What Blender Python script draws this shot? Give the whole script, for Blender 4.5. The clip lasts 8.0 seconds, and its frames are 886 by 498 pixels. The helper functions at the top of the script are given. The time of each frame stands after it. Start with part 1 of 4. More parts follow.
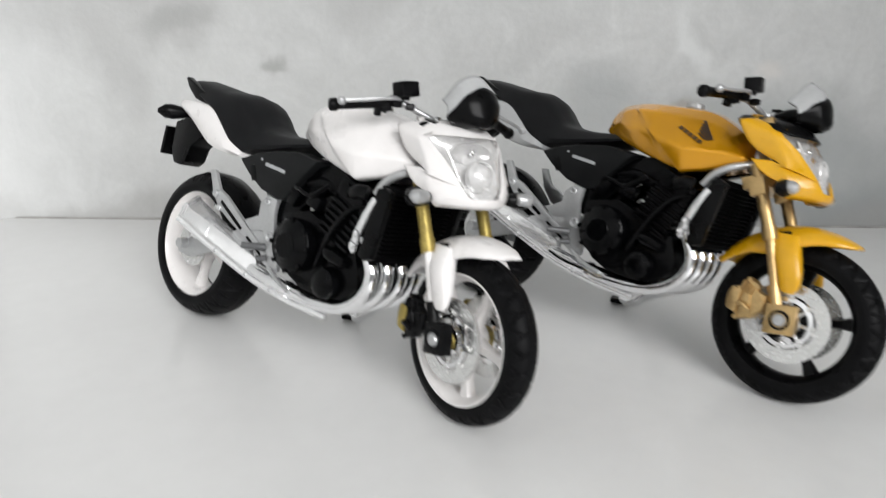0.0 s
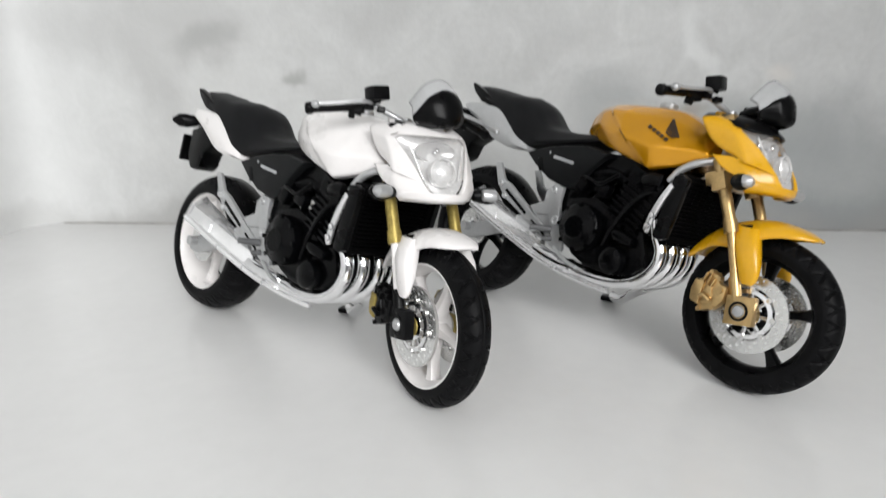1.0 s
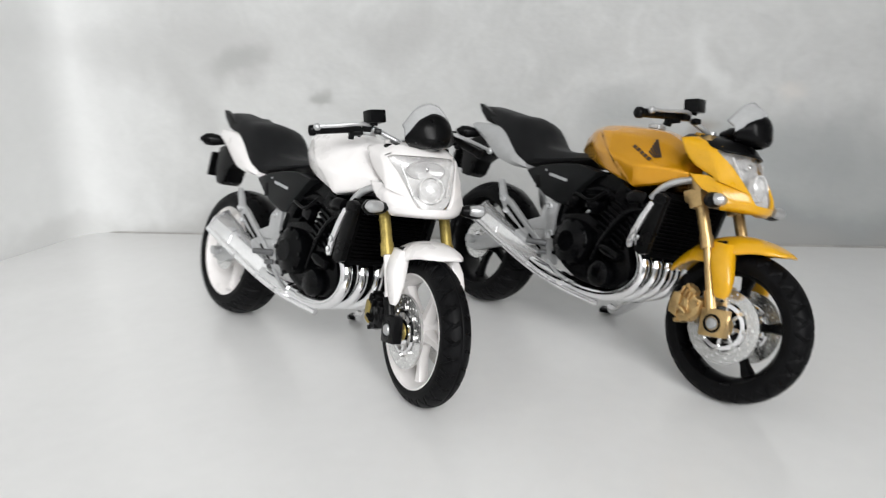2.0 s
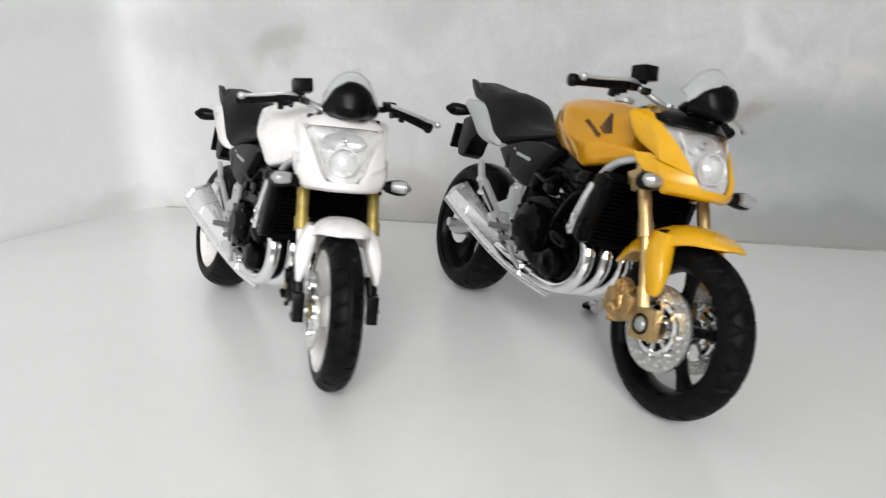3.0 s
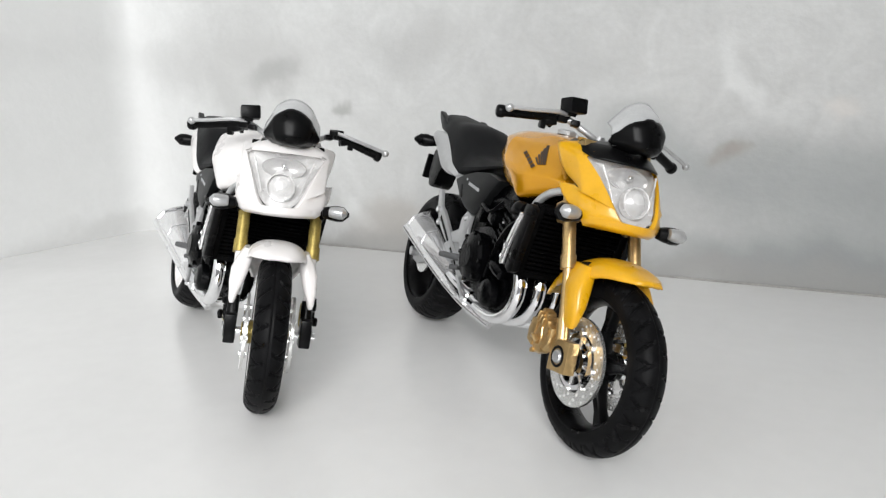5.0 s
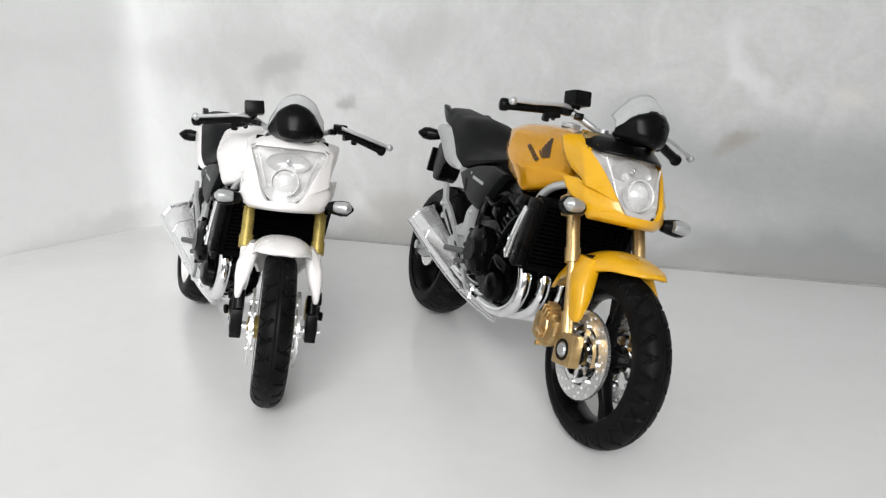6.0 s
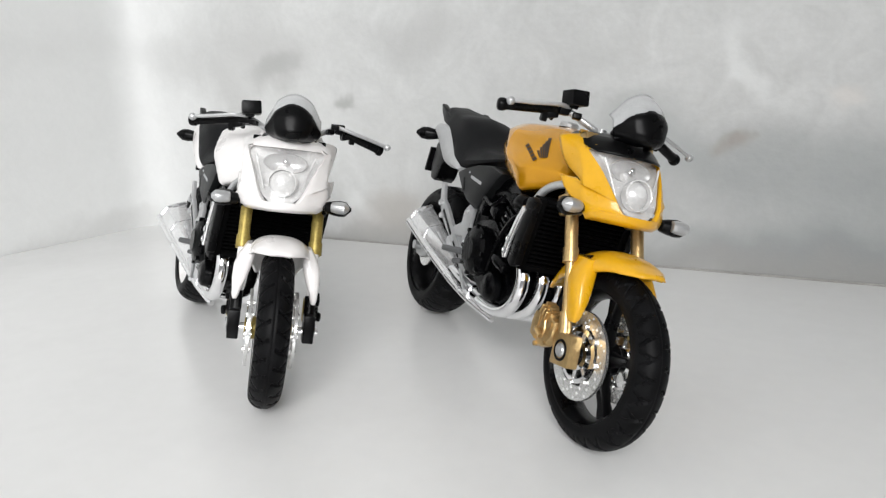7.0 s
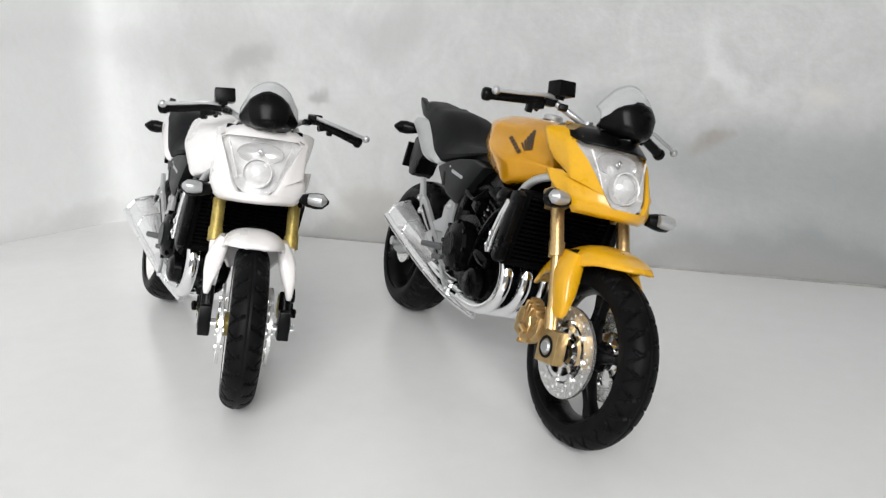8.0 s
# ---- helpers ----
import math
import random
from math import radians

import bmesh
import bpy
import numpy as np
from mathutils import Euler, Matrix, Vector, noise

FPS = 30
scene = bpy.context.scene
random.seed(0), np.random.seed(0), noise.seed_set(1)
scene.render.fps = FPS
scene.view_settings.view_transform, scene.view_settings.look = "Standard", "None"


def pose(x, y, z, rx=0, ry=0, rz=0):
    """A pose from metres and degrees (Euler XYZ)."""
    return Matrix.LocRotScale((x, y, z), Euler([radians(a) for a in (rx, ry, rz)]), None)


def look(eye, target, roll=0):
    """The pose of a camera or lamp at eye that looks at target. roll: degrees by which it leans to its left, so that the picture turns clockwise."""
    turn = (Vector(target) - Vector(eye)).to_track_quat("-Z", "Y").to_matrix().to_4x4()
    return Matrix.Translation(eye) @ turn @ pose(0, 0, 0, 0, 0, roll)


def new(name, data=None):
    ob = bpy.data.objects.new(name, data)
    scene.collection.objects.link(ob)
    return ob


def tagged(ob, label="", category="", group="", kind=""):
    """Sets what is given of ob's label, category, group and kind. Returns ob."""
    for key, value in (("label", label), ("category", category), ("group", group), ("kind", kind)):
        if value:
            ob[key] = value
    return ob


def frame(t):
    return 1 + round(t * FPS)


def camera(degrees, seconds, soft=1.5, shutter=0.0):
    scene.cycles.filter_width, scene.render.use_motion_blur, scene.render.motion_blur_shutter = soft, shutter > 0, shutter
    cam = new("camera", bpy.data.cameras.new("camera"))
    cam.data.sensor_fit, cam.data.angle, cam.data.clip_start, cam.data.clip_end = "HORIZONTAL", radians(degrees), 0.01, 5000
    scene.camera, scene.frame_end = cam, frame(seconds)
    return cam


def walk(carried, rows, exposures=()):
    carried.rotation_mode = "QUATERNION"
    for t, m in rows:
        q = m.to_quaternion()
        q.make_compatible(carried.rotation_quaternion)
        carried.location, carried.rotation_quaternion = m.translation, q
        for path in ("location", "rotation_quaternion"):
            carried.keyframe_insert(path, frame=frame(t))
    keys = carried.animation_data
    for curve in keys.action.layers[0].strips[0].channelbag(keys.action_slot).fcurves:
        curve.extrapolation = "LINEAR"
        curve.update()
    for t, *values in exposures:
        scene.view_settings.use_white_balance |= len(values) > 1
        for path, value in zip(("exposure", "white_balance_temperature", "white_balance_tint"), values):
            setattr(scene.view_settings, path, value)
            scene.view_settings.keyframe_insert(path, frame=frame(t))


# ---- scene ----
cam = camera(66.36, 8.0, soft=1.3, shutter=0.9)

# The eye's path: seconds, place in metres, yaw to the left, pitch up, roll, in degrees
PATH = [
    (0, 0.05890, -0.15861, 0.06943, -0.59, -18.02, 0.83),
    (0.1, 0.06181, -0.16067, 0.06842, -0.02, -17.97, 0.77),
    (0.2, 0.06552, -0.16145, 0.06738, 0.54, -17.85, 0.65),
    (0.3, 0.06977, -0.16180, 0.06760, 1.25, -17.83, 0.49),
    (0.4, 0.07370, -0.16200, 0.06810, 2.50, -17.53, 0.10),
    (0.5, 0.07565, -0.16232, 0.06829, 2.67, -16.83, -0.10),
    (0.6, 0.07627, -0.16270, 0.06820, 2.09, -16.09, 0.36),
    (0.7, 0.07671, -0.16330, 0.06810, 1.80, -15.87, 0.61),
    (0.8, 0.07687, -0.16420, 0.06800, 2.53, -16.21, 0.46),
    (0.9, 0.07692, -0.16550, 0.06790, 3.90, -17.29, 0.16),
    (1, 0.07686, -0.16732, 0.06784, 4.69, -16.78, -0.63),
    (1.1, 0.07549, -0.16960, 0.06860, 3.75, -16.11, -0.89),
    (1.2, 0.07260, -0.17220, 0.07020, 2.79, -15.97, -0.52),
    (1.3, 0.06955, -0.17470, 0.07180, 2.57, -15.73, -0.67),
    (1.4, 0.06854, -0.17684, 0.07251, 2.67, -15.44, -0.78),
    (1.5, 0.07032, -0.17790, 0.07097, 1.84, -16.00, -1.06),
    (1.6, 0.07519, -0.17712, 0.06910, 1.31, -16.49, -1.08),
    (1.7, 0.07875, -0.17749, 0.07061, 2.75, -16.14, -1.10),
    (2.8, 0.12398, -0.16030, 0.06661, 19.67, -15.89, -1.46),
    (3, 0.13059, -0.15629, 0.06394, 20.82, -15.94, -1.64),
    (3.5, 0.13974, -0.15205, 0.06275, 23.38, -15.54, -1.54),
    (4, 0.14379, -0.14861, 0.06053, 23.38, -15.61, -1.03),
    (4.5, 0.14892, -0.14951, 0.06156, 23.48, -12.84, -0.36),
    (6, 0.14996, -0.14966, 0.06271, 24.34, -13.61, -1.10),
    (6.5, 0.14988, -0.14926, 0.06270, 24.31, -13.75, -1.15),
    (7, 0.15002, -0.14912, 0.06283, 24.28, -13.69, -1.17),
    (7.5, 0.14880, -0.14760, 0.06187, 22.78, -13.29, -0.57),
    (8, 0.14670, -0.14678, 0.06051, 21.72, -13.56, -0.25),
]


def eye_pose(x, y, z, yaw, pitch, roll):
    return Matrix.Translation((x, y, z)) @ Matrix.Rotation(radians(yaw), 4, "Z") @ Matrix.Rotation(radians(90 + pitch), 4, "X") @ Matrix.Rotation(radians(roll), 4, "Z")


walk(cam, [(t, eye_pose(*row)) for t, *row in PATH], [(0.0, -0.39), (1.0, -0.36), (1.7, -0.3), (2.8, -0.28), (3.5, -0.21), (4.5, -0.17), (8.0, -0.2)])

# ---- world and lights ----
world = bpy.data.worlds.new("daylight")
scene.world = world
world.use_nodes = True
wn = world.node_tree
sky = wn.nodes.new("ShaderNodeTexSky")
sky.sky_type = "NISHITA"
sky.sun_disc = False
sky.sun_elevation, sky.sun_rotation = radians(40), radians(160)
wn.links.new(sky.outputs["Color"], wn.nodes["Background"].inputs["Color"])
wn.nodes["Background"].inputs["Strength"].default_value = 0.1


def window_light(name, eye, target, wide, high, watts, colour):
    data = bpy.data.lights.new(name, "AREA")
    data.shape, data.size, data.size_y, data.energy, data.color = "RECTANGLE", wide, high, watts, colour
    lamp = new(name, data)
    lamp.matrix_world = look(eye, target)
    return lamp


window_light("window_daylight", (1.05, -1.88, 1.1), (0.9, 0.0, 0.2), 1.75, 1.05, 75.0, (0.995, 0.995, 0.99))

# ---- materials ----
MM = 0.001


def material(name, colour, rough=0.5, metal=0.0, vary=0.06, size=4.0, bump=0.0, grain=0.35, coat=0.0, flake=0.0, shine=0.5):
    """A surface with colour, gloss and relief varied at two scales; size and grain in millimetres."""
    m = bpy.data.materials.new(name)
    m.use_nodes = True
    nt = m.node_tree
    N, L = nt.nodes, nt.links
    b = N["Principled BSDF"]
    tc = N.new("ShaderNodeTexCoord")
    big, fine = N.new("ShaderNodeTexNoise"), N.new("ShaderNodeTexNoise")
    big.inputs["Scale"].default_value, fine.inputs["Scale"].default_value = 1000 / size, 1000 / grain
    big.inputs["Detail"].default_value, fine.inputs["Detail"].default_value = 4, 2
    L.new(tc.outputs["Object"], big.inputs["Vector"])
    L.new(tc.outputs["Object"], fine.inputs["Vector"])
    add = N.new("ShaderNodeMath")
    add.operation = "MULTIPLY_ADD"
    add.inputs[1].default_value = 0.65
    L.new(big.outputs["Fac"], add.inputs[0])
    half = N.new("ShaderNodeMath")
    half.operation = "MULTIPLY"
    half.inputs[1].default_value = 0.35
    L.new(fine.outputs["Fac"], half.inputs[0])
    L.new(half.outputs[0], add.inputs[2])
    ramp = N.new("ShaderNodeValToRGB")
    lo = [max(0.0, c * (1 - vary * 2)) for c in colour]
    hi = [min(1.0, c * (1 + vary * 2)) for c in colour]
    ramp.color_ramp.elements[0].position, ramp.color_ramp.elements[1].position = 0.3, 0.7
    ramp.color_ramp.elements[0].color, ramp.color_ramp.elements[1].color = (*lo, 1), (*hi, 1)
    L.new(add.outputs[0], ramp.inputs["Fac"])
    L.new(ramp.outputs["Color"], b.inputs["Base Color"])
    rr = N.new("ShaderNodeMapRange")
    rr.inputs["To Min"].default_value, rr.inputs["To Max"].default_value = max(0.02, rough * 0.8), min(1.0, rough * 1.25)
    L.new(big.outputs["Fac"], rr.inputs["Value"])
    L.new(rr.outputs["Result"], b.inputs["Roughness"])
    b.inputs["Metallic"].default_value = metal
    b.inputs["Specular IOR Level"].default_value = shine
    b.inputs["Coat Weight"].default_value = coat
    b.inputs["Coat Roughness"].default_value = 0.06
    if flake:
        b.inputs["Metallic"].default_value = flake
    if bump:
        bp = N.new("ShaderNodeBump")
        bp.inputs["Strength"].default_value, bp.inputs["Distance"].default_value = 1.0, bump * MM
        L.new(add.outputs[0], bp.inputs["Height"])
        L.new(bp.outputs["Normal"], b.inputs["Normal"])
    return m


def clear_plastic(name, tint=(1, 1, 1), gloss=0.08, milk=0.0):
    m = bpy.data.materials.new(name)
    m.use_nodes = True
    nt = m.node_tree
    N, L = nt.nodes, nt.links
    N.remove(N["Principled BSDF"])
    tr, gl, mix, fr = N.new("ShaderNodeBsdfTransparent"), N.new("ShaderNodeBsdfGlossy"), N.new("ShaderNodeMixShader"), N.new("ShaderNodeFresnel")
    tr.inputs["Color"].default_value = (*tint, 1)
    gl.inputs["Roughness"].default_value = gloss
    fr.inputs["IOR"].default_value = 1.5
    L.new(fr.outputs[0], mix.inputs[0])
    haze, milky = N.new("ShaderNodeBsdfDiffuse"), N.new("ShaderNodeMixShader")
    haze.inputs["Color"].default_value = (0.8, 0.79, 0.79, 1)
    milky.inputs[0].default_value = milk
    L.new(tr.outputs[0], milky.inputs[1])
    L.new(haze.outputs[0], milky.inputs[2])
    L.new(milky.outputs[0], mix.inputs[1])
    L.new(gl.outputs[0], mix.inputs[2])
    L.new(mix.outputs[0], N["Material Output"].inputs["Surface"])
    return m


WHITE = material("white_enamel", (0.86, 0.835, 0.825), 0.28, vary=0.015, size=7, bump=0.03, grain=1.2, coat=0.3)
GOLD_TANK = material("golden_yellow_paint", (0.72, 0.33, 0.003), 0.2, vary=0.02, size=6, coat=0.6, flake=0.55, grain=0.6)
YELLOW = material("yellow_plastic", (0.72, 0.375, 0.006), 0.28, vary=0.04, size=6, bump=0.02, grain=1.0, coat=0.3)
SEAT = material("seat_black_rubber", (0.008, 0.0082, 0.009), 0.5, vary=0.15, bump=0.03, grain=0.25, shine=0.12)
SIDE = material("side_cover_black", (0.0085, 0.009, 0.0095), 0.36, vary=0.15, bump=0.03, grain=0.3, shine=0.14)
BLACK = material("black_plastic", (0.003, 0.003, 0.0033), 0.28, vary=0.2, bump=0.04, grain=0.5, shine=0.12)
ENGINE = material("engine_black", (0.0018, 0.0019, 0.0022), 0.18, vary=0.4, size=2, bump=0.16, grain=0.6, shine=0.11)
RUBBER = material("tyre_rubber", (0.0046, 0.0046, 0.0051), 0.44, vary=0.3, size=3, bump=0.05, grain=0.25, shine=0.08)
CHROME = material("chrome_plating", (0.9, 0.9, 0.91), 0.07, metal=1.0, vary=0.03, size=3, bump=0.06, grain=0.9)
DISC = material("brake_disc_steel", (0.74, 0.74, 0.73), 0.24, metal=0.85, vary=0.05, size=2, bump=0.06, grain=0.7)
SILVER = material("silver_paint", (0.5, 0.505, 0.51), 0.3, metal=0.6, vary=0.06, bump=0.05, grain=0.6)
DARK_GREY = material("dark_grey_plastic", (0.11, 0.112, 0.115), 0.35, metal=0.3, vary=0.1, bump=0.05, grain=0.5)
GREY = material("silver_grey_plastic", (0.50, 0.505, 0.51), 0.38, metal=0.35, vary=0.04, bump=0.03, grain=0.5)
GOLD = material("gold_paint", (0.56, 0.385, 0.175), 0.3, metal=0.85, vary=0.1, size=2, bump=0.08, grain=0.6)
BRASS = material("dull_brass_paint", (0.38, 0.29, 0.08), 0.38, metal=0.55, vary=0.15, size=2, bump=0.05, grain=0.5)
MUFFLER = material("silvered_muffler", (0.88, 0.88, 0.885), 0.16, metal=0.75, vary=0.04, bump=0.07, grain=0.9)
RADIATOR = material("radiator_black", (0.0022, 0.0022, 0.0024), 0.6, vary=0.2, bump=0.03, shine=0.035)
REFLECT = material("lamp_reflector", (0.84, 0.835, 0.83), 0.25, metal=0.3, vary=0.06, size=1.5, bump=0.06, grain=0.8)
BOWL = material("lamp_bowl", (0.68, 0.675, 0.67), 0.22, metal=0.4, vary=0.05, size=1.5, bump=0.05, grain=0.7)
DARKPRINT = material("dark_brown_print", (0.035, 0.018, 0.008), 0.4, vary=0.1)
GREYPRINT = material("grey_print", (0.42, 0.43, 0.44), 0.4, vary=0.1)
LENS = clear_plastic("clear_lens", (0.93, 0.93, 0.93), 0.16, 0.1)
SMOKE = material("grey_tinted_screen", (0.44, 0.445, 0.45), 0.12, vary=0.05, coat=0.5)


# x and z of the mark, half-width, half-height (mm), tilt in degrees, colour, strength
# Broad marks also put the wall's light and shade into its colour
MARKS_AND_SHADING = [
    # pale left end: the light that falls there, painted in
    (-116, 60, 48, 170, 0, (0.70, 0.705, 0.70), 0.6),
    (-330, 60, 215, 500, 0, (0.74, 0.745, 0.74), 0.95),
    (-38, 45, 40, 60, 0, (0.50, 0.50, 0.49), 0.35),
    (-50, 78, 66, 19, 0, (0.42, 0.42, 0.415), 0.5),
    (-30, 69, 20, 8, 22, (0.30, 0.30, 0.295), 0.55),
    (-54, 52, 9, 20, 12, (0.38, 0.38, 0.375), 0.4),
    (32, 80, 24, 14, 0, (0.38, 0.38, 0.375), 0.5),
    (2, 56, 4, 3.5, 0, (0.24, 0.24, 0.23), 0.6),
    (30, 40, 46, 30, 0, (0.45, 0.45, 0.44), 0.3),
    # wide dark right side: darker cement, with shade put into the colour
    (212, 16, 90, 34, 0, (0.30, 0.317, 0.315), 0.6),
    # darker foot of the wall: stain, with contact shade painted in
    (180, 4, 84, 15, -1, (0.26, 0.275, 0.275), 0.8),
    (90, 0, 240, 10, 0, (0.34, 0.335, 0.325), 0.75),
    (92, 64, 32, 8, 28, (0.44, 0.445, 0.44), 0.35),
    # dark clouds in the cement, deepened for the shade on the right
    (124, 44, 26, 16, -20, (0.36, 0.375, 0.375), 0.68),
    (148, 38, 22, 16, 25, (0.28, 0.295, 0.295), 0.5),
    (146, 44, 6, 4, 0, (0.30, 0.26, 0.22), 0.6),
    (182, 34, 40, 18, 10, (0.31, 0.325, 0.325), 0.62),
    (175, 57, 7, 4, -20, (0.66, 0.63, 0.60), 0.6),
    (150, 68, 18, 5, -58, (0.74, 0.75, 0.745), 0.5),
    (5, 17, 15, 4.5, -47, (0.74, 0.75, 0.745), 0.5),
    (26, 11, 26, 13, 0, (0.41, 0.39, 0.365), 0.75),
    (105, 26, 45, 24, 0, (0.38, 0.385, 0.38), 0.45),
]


def plaster(name, tone, marks, mottle=0.065):
    """Trowelled grey cement plaster with cloudy patches, smudges, a few pale scrapes, and light and shade put into the
    broad marks.
    """
    m = material(name, tone, 0.42, vary=0.035, size=55, bump=0.25, grain=2.2)
    nt = m.node_tree
    N, L = nt.nodes, nt.links
    b = N["Principled BSDF"]
    base = b.inputs["Base Color"].links[0].from_socket
    tc = N.new("ShaderNodeTexCoord")
    warp = N.new("ShaderNodeTexNoise")
    warp.inputs["Scale"].default_value, warp.inputs["Detail"].default_value = 34, 4
    L.new(tc.outputs["Object"], warp.inputs["Vector"])
    sub = N.new("ShaderNodeVectorMath")
    sub.operation = "MULTIPLY_ADD"
    sub.inputs[1].default_value, sub.inputs[2].default_value = (0.034,) * 3, (-0.017,) * 3
    L.new(warp.outputs["Color"], sub.inputs[0])
    place = N.new("ShaderNodeVectorMath")
    L.new(tc.outputs["Object"], place.inputs[0])
    L.new(sub.outputs[0], place.inputs[1])
    # mottling left by the trowel
    mot = N.new("ShaderNodeTexNoise")
    mot.inputs["Scale"].default_value, mot.inputs["Detail"].default_value, mot.inputs["Roughness"].default_value = 62, 6, 0.62
    mot.inputs["Distortion"].default_value = 1.2
    L.new(tc.outputs["Object"], mot.inputs["Vector"])
    shade = N.new("ShaderNodeMapRange")
    shade.inputs["From Min"].default_value, shade.inputs["From Max"].default_value = 0.32, 0.68
    shade.inputs["To Min"].default_value, shade.inputs["To Max"].default_value = 1 - mottle, 1 + mottle
    L.new(mot.outputs["Fac"], shade.inputs["Value"])
    tint = N.new("ShaderNodeVectorMath")
    tint.operation = "SCALE"
    L.new(base, tint.inputs[0])
    L.new(shade.outputs["Result"], tint.inputs["Scale"])
    out = tint.outputs[0]
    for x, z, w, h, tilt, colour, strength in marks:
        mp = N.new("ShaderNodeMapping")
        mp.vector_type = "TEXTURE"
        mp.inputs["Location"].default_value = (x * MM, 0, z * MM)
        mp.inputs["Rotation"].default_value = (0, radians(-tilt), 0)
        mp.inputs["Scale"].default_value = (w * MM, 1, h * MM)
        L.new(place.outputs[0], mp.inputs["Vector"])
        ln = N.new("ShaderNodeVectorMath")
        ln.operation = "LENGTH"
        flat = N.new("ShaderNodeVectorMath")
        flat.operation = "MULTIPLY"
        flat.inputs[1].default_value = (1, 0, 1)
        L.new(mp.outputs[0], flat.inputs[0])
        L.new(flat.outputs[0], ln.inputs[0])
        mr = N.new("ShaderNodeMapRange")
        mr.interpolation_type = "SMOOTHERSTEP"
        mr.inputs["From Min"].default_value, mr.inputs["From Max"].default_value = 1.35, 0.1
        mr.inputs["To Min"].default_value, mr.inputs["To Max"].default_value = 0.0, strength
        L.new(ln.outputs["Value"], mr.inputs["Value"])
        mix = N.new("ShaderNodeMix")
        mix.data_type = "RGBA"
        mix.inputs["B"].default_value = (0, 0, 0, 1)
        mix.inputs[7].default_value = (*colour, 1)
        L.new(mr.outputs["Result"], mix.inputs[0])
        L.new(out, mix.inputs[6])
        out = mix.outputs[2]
    L.new(out, b.inputs["Base Color"])
    return m


PLASTER = plaster("cement_plaster", (0.56, 0.565, 0.56), MARKS_AND_SHADING)
TABLE = material("white_laminate", (0.81, 0.81, 0.805), 0.21, vary=0.015, size=60, bump=0.008, grain=5)
SEAM = material("joint_grey", (0.36, 0.35, 0.335), 0.7, vary=0.15, size=9, bump=0.15, grain=0.8)
PAINT = material("room_paint", (0.40, 0.40, 0.40), 0.7, vary=0.02, size=300, bump=0.2, grain=6)
FLOOR = material("floor_tile", (0.16, 0.155, 0.15), 0.4, vary=0.05, size=200, bump=0.1, grain=8)

# ---- building blocks: all shapes are given in millimetres ----


def finish(bm, angle=38):
    bmesh.ops.remove_doubles(bm, verts=bm.verts, dist=1e-7)
    bmesh.ops.recalc_face_normals(bm, faces=bm.faces)
    for f in bm.faces:
        f.smooth = True
    for e in bm.edges:
        e.smooth = e.calc_face_angle(0.0) < radians(angle)
    return bm


def part(name, bm, mat, parent, label="", turn=None, angle=38):
    """Links a bmesh, in millimetres, as one mesh object under a thing or a part."""
    if turn is not None:
        bmesh.ops.transform(bm, matrix=turn, verts=bm.verts)
    bmesh.ops.scale(bm, vec=(MM, MM, MM), verts=bm.verts)
    finish(bm, angle)
    me = bpy.data.meshes.new(name)
    bm.to_mesh(me)
    bm.free()
    me.materials.append(mat)
    ob = new(name, me)
    if parent is not None:
        ob.parent = parent
    return tagged(ob, label)


def spline(points, n):
    """Catmull-Rom through the points, n steps a span."""
    p = [Vector(q) for q in points]
    p = [2 * p[0] - p[1], *p, 2 * p[-1] - p[-2]]
    out = []
    for i in range(1, len(p) - 2):
        for k in range(n):
            t = k / n
            a, b, c, d = p[i - 1 : i + 3]
            out.append(0.5 * (2 * b + (c - a) * t + (2 * a - 5 * b + 4 * c - d) * t * t + (3 * b - a - 3 * c + d) * t**3))
    return [*out, p[-2]]


def rings(bm, loops, closed=True, cap=True):
    """Bridges rows of points; closed: each row is a ring."""
    rows = [[bm.verts.new(q) for q in loop] for loop in loops]
    n = len(rows[0])
    for a, b in zip(rows, rows[1:]):
        for i in range(n if closed else n - 1):
            j = (i + 1) % n
            bm.faces.new((a[i], a[j], b[j], b[i]))
    if closed and cap:
        bm.faces.new(rows[0][::-1])
        bm.faces.new(rows[-1])
    return bm


def tube(points, radius, n=10, steps=5, taper=None, bm=None):
    bm = bm or bmesh.new()
    path = spline(points, steps) if len(points) > 2 else [Vector(q) for q in points]
    loops, side = [], None
    for i, q in enumerate(path):
        d = (path[min(i + 1, len(path) - 1)] - path[max(i - 1, 0)]).normalized()
        side = (d.orthogonal() if side is None else side - d * side.dot(d)).normalized()
        up = d.cross(side)
        r = radius if taper is None else radius + (taper - radius) * i / (len(path) - 1)
        loops.append([q + r * (math.cos(a) * side + math.sin(a) * up) for a in (2 * math.pi * k / n for k in range(n))])
    return rings(bm, loops)


def lathe(profile, centre=(0, 0, 0), n=48, bm=None, closed=False):
    """Turns (radius, y) pairs round the y axis through centre."""
    bm = bm or bmesh.new()
    c = Vector(centre)
    loops = [[c + Vector((r * math.cos(a), y, r * math.sin(a))) for r, y in profile] for a in (2 * math.pi * k / n for k in range(n))]
    rows = [[bm.verts.new(q) for q in loop] for loop in loops]
    m = len(profile)
    for k in range(n):
        a, b = rows[k], rows[(k + 1) % n]
        for i in range(m if closed else m - 1):
            j = (i + 1) % m
            bm.faces.new((a[i], b[i], b[j], a[j]))
    return bm


def bevelled(bm, width, segments=2, geom=None):
    if width:
        bmesh.ops.bevel(bm, geom=geom or bm.edges[:], offset=width, segments=segments, profile=0.6, affect="EDGES", clamp_overlap=True)
    return bm


